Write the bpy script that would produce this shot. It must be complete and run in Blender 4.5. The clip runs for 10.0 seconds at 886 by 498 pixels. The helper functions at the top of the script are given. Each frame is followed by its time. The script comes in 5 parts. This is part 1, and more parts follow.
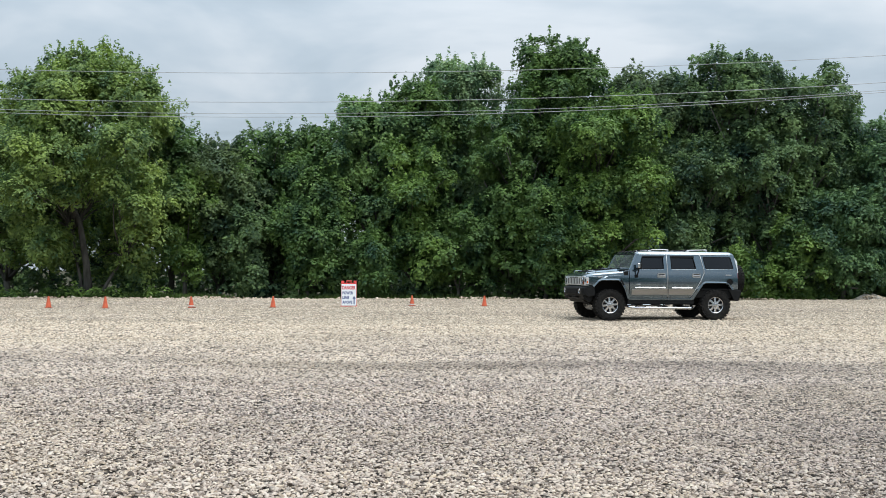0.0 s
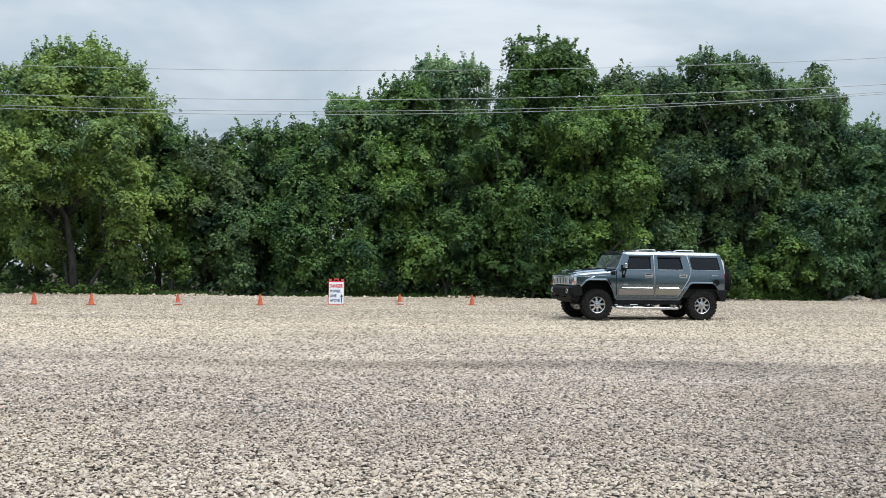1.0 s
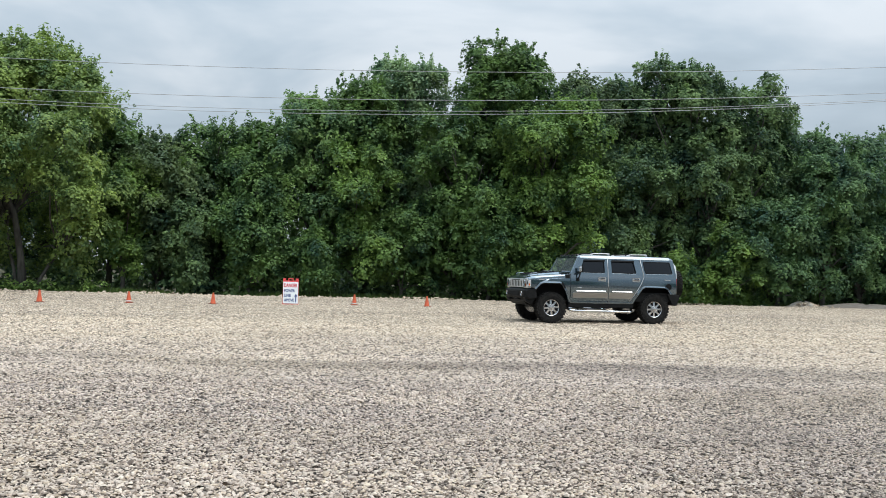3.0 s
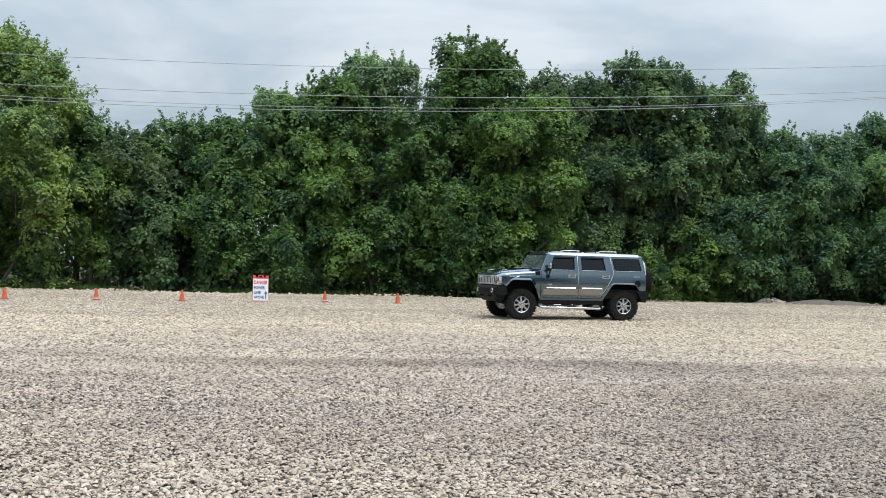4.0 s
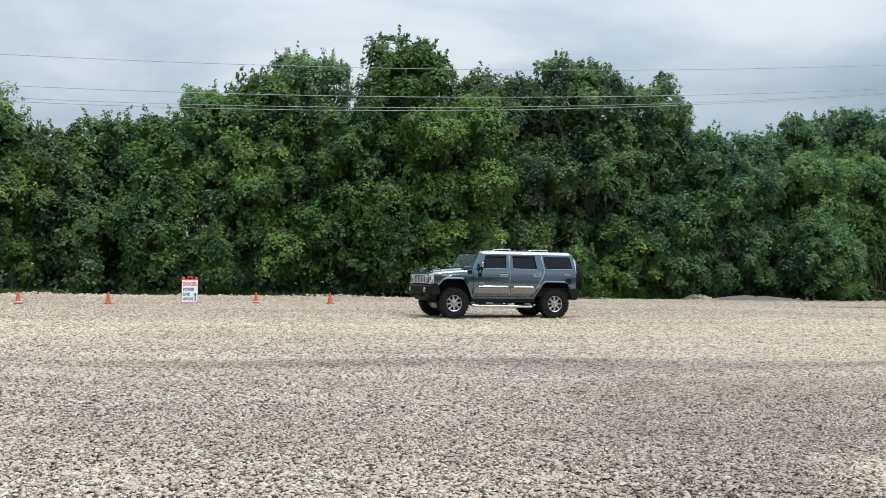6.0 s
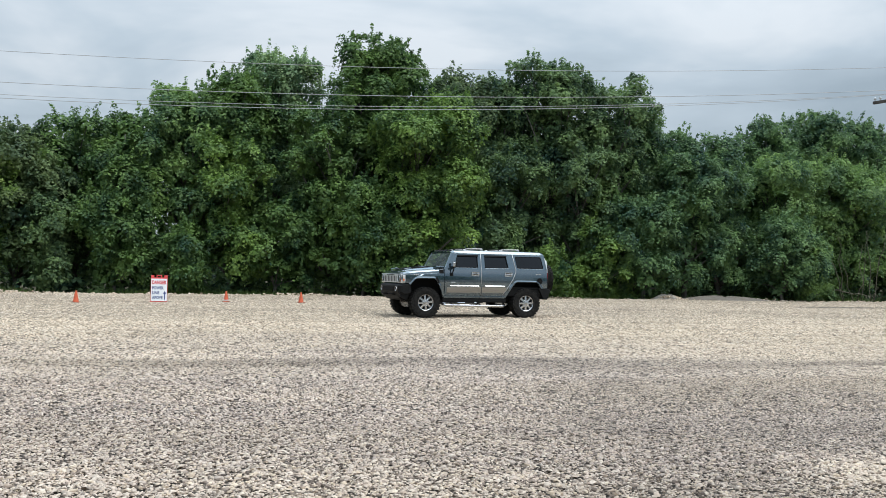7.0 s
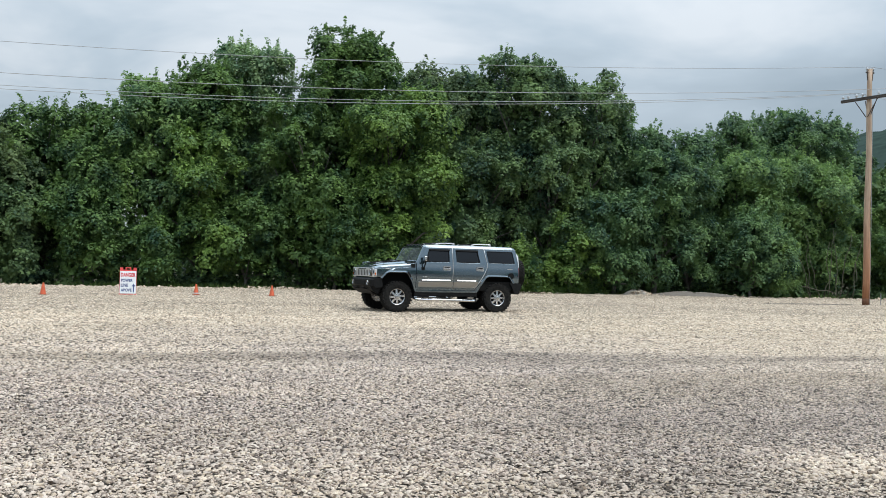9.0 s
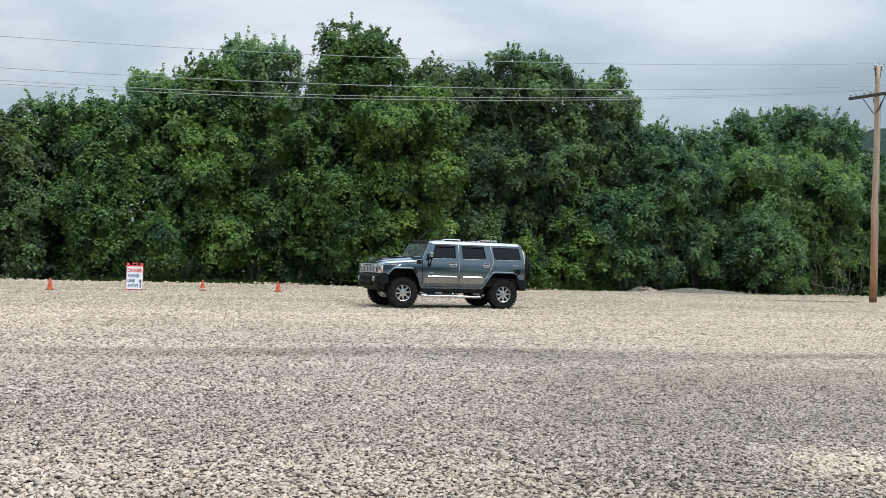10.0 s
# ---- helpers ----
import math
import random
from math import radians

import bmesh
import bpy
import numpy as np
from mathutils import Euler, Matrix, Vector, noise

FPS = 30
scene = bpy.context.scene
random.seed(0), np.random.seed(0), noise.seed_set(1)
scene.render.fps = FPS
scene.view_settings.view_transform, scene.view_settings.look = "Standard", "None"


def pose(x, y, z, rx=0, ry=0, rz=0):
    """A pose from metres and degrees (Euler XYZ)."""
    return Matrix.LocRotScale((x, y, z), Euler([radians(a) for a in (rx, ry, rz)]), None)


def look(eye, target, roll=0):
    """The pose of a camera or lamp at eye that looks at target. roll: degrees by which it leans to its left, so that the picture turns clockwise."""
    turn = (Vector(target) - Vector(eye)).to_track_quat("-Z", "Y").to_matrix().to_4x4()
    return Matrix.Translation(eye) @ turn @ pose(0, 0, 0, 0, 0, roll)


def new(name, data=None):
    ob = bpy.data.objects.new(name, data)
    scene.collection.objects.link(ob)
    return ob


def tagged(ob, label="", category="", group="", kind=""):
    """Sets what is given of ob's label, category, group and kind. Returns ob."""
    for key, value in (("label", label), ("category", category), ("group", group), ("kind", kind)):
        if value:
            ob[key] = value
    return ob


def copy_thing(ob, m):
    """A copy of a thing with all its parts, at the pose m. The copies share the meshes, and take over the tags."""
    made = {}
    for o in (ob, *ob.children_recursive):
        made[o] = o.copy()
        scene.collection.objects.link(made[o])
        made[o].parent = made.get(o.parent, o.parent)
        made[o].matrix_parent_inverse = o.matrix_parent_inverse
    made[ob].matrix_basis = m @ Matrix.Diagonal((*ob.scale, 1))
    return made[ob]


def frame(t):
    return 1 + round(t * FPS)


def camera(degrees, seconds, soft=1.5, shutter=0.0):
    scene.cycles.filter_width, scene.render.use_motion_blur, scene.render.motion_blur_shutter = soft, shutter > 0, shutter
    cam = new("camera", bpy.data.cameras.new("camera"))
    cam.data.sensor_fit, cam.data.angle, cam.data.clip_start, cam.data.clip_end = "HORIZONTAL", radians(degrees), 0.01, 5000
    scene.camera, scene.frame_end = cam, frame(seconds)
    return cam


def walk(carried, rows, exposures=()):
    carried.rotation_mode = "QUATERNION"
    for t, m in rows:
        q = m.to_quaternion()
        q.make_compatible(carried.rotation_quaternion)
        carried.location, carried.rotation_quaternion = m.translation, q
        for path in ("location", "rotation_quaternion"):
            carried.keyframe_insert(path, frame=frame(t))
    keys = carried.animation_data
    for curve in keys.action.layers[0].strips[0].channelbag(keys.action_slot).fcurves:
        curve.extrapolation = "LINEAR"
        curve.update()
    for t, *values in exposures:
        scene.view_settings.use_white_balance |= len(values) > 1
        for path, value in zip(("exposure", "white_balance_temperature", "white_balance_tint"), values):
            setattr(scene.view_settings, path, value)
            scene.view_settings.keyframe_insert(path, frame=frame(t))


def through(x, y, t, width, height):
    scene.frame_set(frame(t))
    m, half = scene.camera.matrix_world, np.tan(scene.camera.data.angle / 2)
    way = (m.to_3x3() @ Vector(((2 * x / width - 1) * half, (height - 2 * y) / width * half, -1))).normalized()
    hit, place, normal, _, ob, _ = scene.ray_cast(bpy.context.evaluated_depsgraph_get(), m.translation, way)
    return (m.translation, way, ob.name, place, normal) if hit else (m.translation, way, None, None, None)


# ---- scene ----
# The camera turns on the spot, held at chest height.
cam = camera(49.7, 10.0, soft=0.6)
PATH = [
    (0, -0.020, 1.30, 91.400, -0.360, -0.009),
    (0.5, -0.020, 1.30, 91.352, -0.493, -0.296),
    (1, -0.020, 1.30, 91.337, -0.728, -0.743),
    (1.5, -0.020, 1.30, 91.380, -1.011, -1.322),
    (2, -0.020, 1.30, 91.447, -1.278, -1.960),
    (2.5, -0.018, 1.30, 91.491, -1.432, -2.662),
    (4, 0.002, 1.30, 91.322, -1.482, -5.127),
    (4.5, 0.011, 1.30, 91.288, -1.407, -6.164),
    (5, 0.018, 1.30, 91.297, -1.219, -7.220),
    (5.5, 0.023, 1.30, 91.342, -1.025, -8.212),
    (7, 0.025, 1.30, 91.362, -1.166, -10.829),
    (7.5, 0.025, 1.30, 91.328, -1.318, -11.627),
    (8, 0.025, 1.30, 91.269, -1.446, -12.243),
    (8.5, 0.025, 1.30, 91.179, -1.508, -12.533),
    (9, 0.025, 1.30, 91.061, -1.546, -12.522),
    (9.5, 0.025, 1.30, 90.946, -1.596, -12.340),
    (10, 0.025, 1.30, 90.828, -1.683, -12.160),
]
walk(cam, [(t, pose(x, 0, z, rx, ry, rz)) for t, x, z, rx, ry, rz in PATH])
scene.view_settings.exposure = 0.0

# ---- world: an overcast sky with broken cloud, and a weak, wide sun ----
world = bpy.data.worlds.new("world")
scene.world = world
world.use_nodes = True
SUN_EL, SUN_AZ = radians(63), radians(118)


def build_sky():
    nt = world.node_tree
    nt.nodes.clear()
    N = lambda kind, **kw: node(nt, kind, **kw)
    sky = N("ShaderNodeTexSky")
    sky.sky_type, sky.sun_disc, sky.sun_elevation, sky.sun_rotation = "NISHITA", False, SUN_EL, SUN_AZ
    co = N("ShaderNodeTexCoord")
    sep = N("ShaderNodeSeparateXYZ")
    nt.links.new(co.outputs["Generated"], sep.inputs[0])
    up = math_node(nt, "MAXIMUM", sep.outputs["Z"], 0.0)
    low = math_node(nt, "ADD", up, 0.16)
    px = math_node(nt, "DIVIDE", sep.outputs["X"], low)
    py = math_node(nt, "DIVIDE", sep.outputs["Y"], low)
    com = N("ShaderNodeCombineXYZ")
    nt.links.new(px, com.inputs[0])
    nt.links.new(py, com.inputs[1])
    big = N("ShaderNodeTexNoise")
    big.inputs["Scale"].default_value, big.inputs["Detail"].default_value = 1.1, 5.0
    big.inputs["Roughness"].default_value = 0.5
    big.inputs["Distortion"].default_value = 0.35
    nt.links.new(com.outputs[0], big.inputs["Vector"])
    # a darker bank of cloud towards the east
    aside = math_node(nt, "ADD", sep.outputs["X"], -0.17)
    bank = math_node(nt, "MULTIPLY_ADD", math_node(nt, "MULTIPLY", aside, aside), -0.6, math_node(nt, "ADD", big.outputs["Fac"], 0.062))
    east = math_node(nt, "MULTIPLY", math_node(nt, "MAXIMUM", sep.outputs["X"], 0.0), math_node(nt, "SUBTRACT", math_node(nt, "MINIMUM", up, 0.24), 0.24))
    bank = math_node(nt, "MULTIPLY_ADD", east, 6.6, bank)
    ramp = N("ShaderNodeValToRGB")
    els = ramp.color_ramp.elements
    els[0].position, els[0].color = 0.26, (0.35, 0.43, 0.50, 1)
    els[1].position, els[1].color = 0.60, (0.715, 0.775, 0.83, 1)
    mid = els.new(0.46)
    mid.color = (0.51, 0.60, 0.68, 1)
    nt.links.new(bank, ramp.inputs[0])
    # overcast skies are brighter towards the zenith
    gain = math_node(nt, "MULTIPLY_ADD", math_node(nt, "MULTIPLY", up, up), 3.7, 0.94)
    cloud = N("ShaderNodeVectorMath", operation="SCALE")
    nt.links.new(ramp.outputs[0], cloud.inputs[0])
    nt.links.new(gain, cloud.inputs["Scale"])
    bg_sky, bg_cloud, add = N("ShaderNodeBackground"), N("ShaderNodeBackground"), N("ShaderNodeMixShader")
    bg_sky.inputs[1].default_value, bg_cloud.inputs[1].default_value = 0.1, 1.0
    add.inputs[0].default_value = 0.88
    nt.links.new(sky.outputs[0], bg_sky.inputs[0])
    nt.links.new(cloud.outputs[0], bg_cloud.inputs[0])
    nt.links.new(bg_sky.outputs[0], add.inputs[1])
    nt.links.new(bg_cloud.outputs[0], add.inputs[2])
    out = N("ShaderNodeOutputWorld")
    nt.links.new(add.outputs[0], out.inputs[0])


def node(nt, kind, operation="", data_type="", interpolation="", invert=False):
    n = nt.nodes.new(kind)
    if operation:
        n.operation = operation
    if data_type:
        n.data_type = data_type
    if interpolation:
        n.interpolation_type = interpolation
    if invert:
        n.invert = True
    return n


def math_node(nt, op, a, b, c=None):
    n = nt.nodes.new("ShaderNodeMath")
    n.operation = op
    for i, v in enumerate((a, b, c)):
        if v is None:
            continue
        if isinstance(v, (int, float)):
            n.inputs[i].default_value = v
        else:
            nt.links.new(v, n.inputs[i])
    return n.outputs[0]


build_sky()
sun = new("sun", bpy.data.lights.new("sun", "SUN"))
sun.data.energy, sun.data.angle, sun.data.color = 1.2, radians(36), (1.0, 0.95, 0.88)
sun.matrix_world = look((20 * math.sin(SUN_AZ), 20 * math.cos(SUN_AZ), 20 * math.tan(SUN_EL)), (0, 0, 0))

# ---- materials ----
def material(name, color, rough=0.6, metal=0.0, spec=0.5, coat=0.0):
    m = bpy.data.materials.new(name)
    m.use_nodes = True
    b = m.node_tree.nodes["Principled BSDF"]
    b.inputs["Base Color"].default_value = (*color, 1)
    b.inputs["Roughness"].default_value = rough
    b.inputs["Metallic"].default_value = metal
    b.inputs["Specular IOR Level"].default_value = spec
    b.inputs["Coat Weight"].default_value = coat
    b.inputs["Coat Roughness"].default_value = 0.05
    return m


def vary(m, scale, amount, other=None, detail=4.0, bump=0.0, bump_scale=None, rough_by=0.0, stretch=(1, 1, 1)):
    """Noise between the base colour and another one, with optional relief and uneven gloss."""
    nt = m.node_tree
    b = nt.nodes["Principled BSDF"]
    base = tuple(b.inputs["Base Color"].default_value)
    other = (*other, 1) if other else tuple(c * (1 - amount) for c in base[:3]) + (1,)
    co = node(nt, "ShaderNodeTexCoord")
    mp = node(nt, "ShaderNodeMapping")
    mp.inputs["Scale"].default_value = stretch
    nt.links.new(co.outputs["Object"], mp.inputs[0])
    n1 = node(nt, "ShaderNodeTexNoise")
    n1.inputs["Scale"].default_value, n1.inputs["Detail"].default_value = scale, detail
    nt.links.new(mp.outputs[0], n1.inputs["Vector"])
    ramp = node(nt, "ShaderNodeValToRGB")
    ramp.color_ramp.elements[0].position, ramp.color_ramp.elements[1].position = 0.35, 0.65
    ramp.color_ramp.elements[0].color, ramp.color_ramp.elements[1].color = base, other
    nt.links.new(n1.outputs["Fac"], ramp.inputs[0])
    nt.links.new(ramp.outputs[0], b.inputs["Base Color"])
    if rough_by:
        r0 = b.inputs["Roughness"].default_value
        nt.links.new(math_node(nt, "MULTIPLY_ADD", n1.outputs["Fac"], rough_by, r0 - rough_by / 2), b.inputs["Roughness"])
    if bump:
        n2 = node(nt, "ShaderNodeTexNoise")
        n2.inputs["Scale"].default_value, n2.inputs["Detail"].default_value = bump_scale or scale * 4, 3.0
        nt.links.new(mp.outputs[0], n2.inputs["Vector"])
        bp = node(nt, "ShaderNodeBump")
        bp.inputs["Strength"].default_value, bp.inputs["Distance"].default_value = bump, 0.01
        nt.links.new(n2.outputs["Fac"], bp.inputs["Height"])
        nt.links.new(bp.outputs[0], b.inputs["Normal"])
    return m


def gravel_colors(nt, rnd, pos):
    """Crushed limestone: grey, white and buff stones; the buff share follows the patches in which the loads were spread."""
    patch = node(nt, "ShaderNodeTexNoise")
    patch.inputs["Scale"].default_value, patch.inputs["Detail"].default_value = 0.16, 4.0
    mp = node(nt, "ShaderNodeMapping")
    mp.inputs["Scale"].default_value, mp.inputs["Location"].default_value = (0.55, 1.3, 1), (3.1, 0.4, 0)
    nt.links.new(pos, mp.inputs[0])
    nt.links.new(mp.outputs[0], patch.inputs["Vector"])
    sep = node(nt, "ShaderNodeSeparateXYZ")
    nt.links.new(pos, sep.inputs[0])
    # the newer, buffer load lies beyond 15 m
    far = node(nt, "ShaderNodeMapRange", interpolation="SMOOTHSTEP")
    far.inputs["From Min"].default_value, far.inputs["From Max"].default_value = 12.0, 23.0
    nt.links.new(sep.outputs["Y"], far.inputs["Value"])
    buff = math_node(nt, "MULTIPLY_ADD", far.outputs[0], 0.95, math_node(nt, "MULTIPLY_ADD", patch.outputs["Fac"], 2.4, -0.96))
    buff = math_node(nt, "MINIMUM", math_node(nt, "MAXIMUM", buff, 0.0), 1.0)
    # stray buff stones everywhere
    stray = math_node(nt, "GREATER_THAN", math_node(nt, "FRACT", math_node(nt, "MULTIPLY", rnd, 17.3), 0.0), 0.74)
    buff = math_node(nt, "MULTIPLY_ADD", stray, 0.55, buff)
    # a small spill of buff stone and, beside it, one of fine dark chips
    def spill(x, y, k):
        a = math_node(nt, "ADD", sep.outputs["X"], -x)
        b = math_node(nt, "ADD", sep.outputs["Y"], -y)
        d = math_node(nt, "MULTIPLY_ADD", a, a, math_node(nt, "MULTIPLY", b, b))
        return math_node(nt, "POWER", 2.718, math_node(nt, "MULTIPLY", d, -k))
    buff = math_node(nt, "MINIMUM", math_node(nt, "MULTIPLY_ADD", spill(4.25, 5.75, 2.2), 0.5, buff), 1.0)
    chips = spill(2.75, 5.85, 0.9)
    grey, tan = node(nt, "ShaderNodeValToRGB"), node(nt, "ShaderNodeValToRGB")
    for ramp, stops in ((grey, ((0, (0.088, 0.071, 0.062)), (0.13, (0.265, 0.212, 0.182)), (0.26, (0.425, 0.362, 0.324)), (0.40, (0.515, 0.415, 0.352)), (0.54, (0.58, 0.46, 0.388)), (0.68, (0.54, 0.46, 0.392)), (0.88, (0.64, 0.53, 0.45)), (1, (0.72, 0.615, 0.525)))),
                        (tan, ((0, (0.14, 0.105, 0.08)), (0.12, (0.41, 0.318, 0.232)), (0.26, (0.60, 0.477, 0.35)), (0.65, (0.70, 0.568, 0.425)), (1, (0.78, 0.672, 0.54))))):
        els = ramp.color_ramp.elements
        while len(els) < len(stops):
            els.new(0.5)
        for e, (p, c) in zip(els, stops):
            e.position, e.color = p, (*c, 1)
        nt.links.new(rnd, ramp.inputs[0])
    mix = node(nt, "ShaderNodeMix", data_type="RGBA")
    nt.links.new(buff, mix.inputs[0])
    nt.links.new(grey.outputs[0], mix.inputs[6])
    nt.links.new(tan.outputs[0], mix.inputs[7])
    # damp, dusty and rutted bands, long across the lot
    band = node(nt, "ShaderNodeTexNoise")
    band.inputs["Scale"].default_value, band.inputs["Detail"].default_value = 0.35, 5.0
    mp2 = node(nt, "ShaderNodeMapping")
    mp2.inputs["Scale"].default_value, mp2.inputs["Location"].default_value = (0.28, 1.5, 1), (0.0, 4.6, 0)
    mp2.inputs["Rotation"].default_value = (0, 0, radians(4))
    nt.links.new(pos, mp2.inputs[0])
    nt.links.new(mp2.outputs[0], band.inputs["Vector"])
    dark = node(nt, "ShaderNodeMapRange")
    dark.inputs["From Min"].default_value, dark.inputs["From Max"].default_value = 0.34, 0.66
    dark.inputs["To Min"].default_value, dark.inputs["To Max"].default_value = 0.88, 1.08
    nt.links.new(band.outputs["Fac"], dark.inputs["Value"])
    # a long wheel rut with darker, damper stone
    rut = math_node(nt, "MULTIPLY_ADD", sep.outputs["X"], 0.06, sep.outputs["Y"])
    rut = math_node(nt, "ADD", rut, math_node(nt, "MULTIPLY_ADD", patch.outputs["Fac"], 5.0, -16.4))
    rut = math_node(nt, "MULTIPLY", rut, rut)
    rut = math_node(nt, "POWER", 2.718, math_node(nt, "MULTIPLY", rut, -1.6))
    mott = node(nt, "ShaderNodeTexNoise")
    mott.inputs["Scale"].default_value, mott.inputs["Detail"].default_value, mott.inputs["Roughness"].default_value = 1.6, 6.0, 0.7
    nt.links.new(pos, mott.inputs["Vector"])
    mr = node(nt, "ShaderNodeMapRange")
    mr.inputs["From Min"].default_value, mr.inputs["From Max"].default_value = 0.3, 0.7
    mr.inputs["To Min"].default_value, mr.inputs["To Max"].default_value = 0.80, 1.10
    nt.links.new(mott.outputs["Fac"], mr.inputs["Value"])
    broken = math_node(nt, "MINIMUM", math_node(nt, "MAXIMUM", math_node(nt, "MULTIPLY_ADD", band.outputs["Fac"], -5.0, 3.0), 0.0), 1.0)
    rut = math_node(nt, "MULTIPLY", rut, broken)
    shade = math_node(nt, "MULTIPLY", math_node(nt, "MULTIPLY", dark.outputs[0], mr.outputs[0]), math_node(nt, "MULTIPLY_ADD", rut, -0.30, math_node(nt, "MULTIPLY_ADD", chips, -0.2, 1.0)))
    sc = node(nt, "ShaderNodeVectorMath", operation="SCALE")
    nt.links.new(mix.outputs[2], sc.inputs[0])
    nt.links.new(shade, sc.inputs["Scale"])
    return sc.outputs[0]


def make_ground_material():
    m = bpy.data.materials.new("gravel_ground")
    m.use_nodes = True
    nt = m.node_tree
    b = nt.nodes["Principled BSDF"]
    b.inputs["Roughness"].default_value = 0.9
    b.inputs["Specular IOR Level"].default_value = 0.2
    geo = node(nt, "ShaderNodeNewGeometry")
    pos = geo.outputs["Position"]
    vor = node(nt, "ShaderNodeTexVoronoi")
    vor.inputs["Scale"].default_value, vor.inputs["Randomness"].default_value = 18.0, 1.0
    nt.links.new(pos, vor.inputs["Vector"])
    sep = node(nt, "ShaderNodeSeparateColor")
    nt.links.new(vor.outputs["Color"], sep.inputs[0])
    col = gravel_colors(nt, sep.outputs[0], pos)
    # painted shade: cell edges darken as the gaps between stones do
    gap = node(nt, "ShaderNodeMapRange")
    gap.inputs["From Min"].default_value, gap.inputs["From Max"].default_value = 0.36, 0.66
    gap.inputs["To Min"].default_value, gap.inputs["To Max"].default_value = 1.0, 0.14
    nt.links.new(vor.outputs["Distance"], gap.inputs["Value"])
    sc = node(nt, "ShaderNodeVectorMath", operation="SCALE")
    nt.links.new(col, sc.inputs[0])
    # shade among the coarse near stones painted into the sheet, which pales with distance
    near_shade = node(nt, "ShaderNodeMapRange", interpolation="SMOOTHSTEP")
    near_shade.inputs["From Min"].default_value, near_shade.inputs["From Max"].default_value = 6.5, 19.0
    near_shade.inputs["To Min"].default_value, near_shade.inputs["To Max"].default_value = 0.56, 1.12
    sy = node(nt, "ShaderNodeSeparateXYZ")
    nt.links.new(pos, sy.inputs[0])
    nt.links.new(sy.outputs["Y"], near_shade.inputs["Value"])
    nt.links.new(math_node(nt, "MULTIPLY", gap.outputs[0], near_shade.outputs[0]), sc.inputs["Scale"])
    # soil and leaf litter beyond the edge of the lot
    sp = node(nt, "ShaderNodeSeparateXYZ")
    nt.links.new(pos, sp.inputs[0])
    edge_noise = node(nt, "ShaderNodeTexNoise")
    edge_noise.inputs["Scale"].default_value = 0.6
    nt.links.new(pos, edge_noise.inputs["Vector"])
    line = math_node(nt, "MULTIPLY_ADD", sp.outputs["X"], -0.12, sp.outputs["Y"])
    line = math_node(nt, "MULTIPLY_ADD", edge_noise.outputs["Fac"], 1.2, line)
    soil = node(nt, "ShaderNodeMapRange")
    soil.inputs["From Min"].default_value, soil.inputs["From Max"].default_value = 50.0, 50.8
    nt.links.new(line, soil.inputs["Value"])
    litter = node(nt, "ShaderNodeTexNoise")
    litter.inputs["Scale"].default_value, litter.inputs["Detail"].default_value = 3.0, 6.0
    nt.links.new(pos, litter.inputs["Vector"])
    lr = node(nt, "ShaderNodeValToRGB")
    lr.color_ramp.elements[0].color, lr.color_ramp.elements[1].color = (0.03, 0.035, 0.015, 1), (0.10, 0.085, 0.05, 1)
    nt.links.new(litter.outputs["Fac"], lr.inputs[0])
    mix = node(nt, "ShaderNodeMix", data_type="RGBA")
    nt.links.new(soil.outputs[0], mix.inputs[0])
    nt.links.new(sc.outputs[0], mix.inputs[6])
    nt.links.new(lr.outputs[0], mix.inputs[7])
    nt.links.new(mix.outputs[2], b.inputs["Base Color"])
    bp = node(nt, "ShaderNodeBump", invert=True)
    bp.inputs["Strength"].default_value, bp.inputs["Distance"].default_value = 1.0, 0.05
    nt.links.new(vor.outputs["Distance"], bp.inputs["Height"])
    nt.links.new(bp.outputs[0], b.inputs["Normal"])
    return m


def make_stone_material(per_object=False):
    m = bpy.data.materials.new("gravel_stone")
    m.use_nodes = True
    nt = m.node_tree
    b = nt.nodes["Principled BSDF"]
    b.inputs["Roughness"].default_value = 0.85
    b.inputs["Specular IOR Level"].default_value = 0.25
    geo = node(nt, "ShaderNodeNewGeometry")
    rnd = node(nt, "ShaderNodeObjectInfo").outputs["Random"] if per_object else geo.outputs["Random Per Island"]
    col = gravel_colors(nt, rnd, geo.outputs["Position"])
    n = node(nt, "ShaderNodeTexNoise")
    n.inputs["Scale"].default_value, n.inputs["Detail"].default_value = 85.0, 5.0
    nt.links.new(geo.outputs["Position"], n.inputs["Vector"])
    g = node(nt, "ShaderNodeMapRange")
    g.inputs["To Min"].default_value, g.inputs["To Max"].default_value = 0.62, 1.28
    nt.links.new(n.outputs["Fac"], g.inputs["Value"])
    sc = node(nt, "ShaderNodeVectorMath", operation="SCALE")
    nt.links.new(col, sc.inputs[0])
    nt.links.new(g.outputs[0], sc.inputs["Scale"])
    nt.links.new(sc.outputs[0], b.inputs["Base Color"])
    bp = node(nt, "ShaderNodeBump")
    bp.inputs["Strength"].default_value, bp.inputs["Distance"].default_value = 0.4, 0.005
    nt.links.new(n.outputs["Fac"], bp.inputs["Height"])
    nt.links.new(bp.outputs[0], b.inputs["Normal"])
    return m


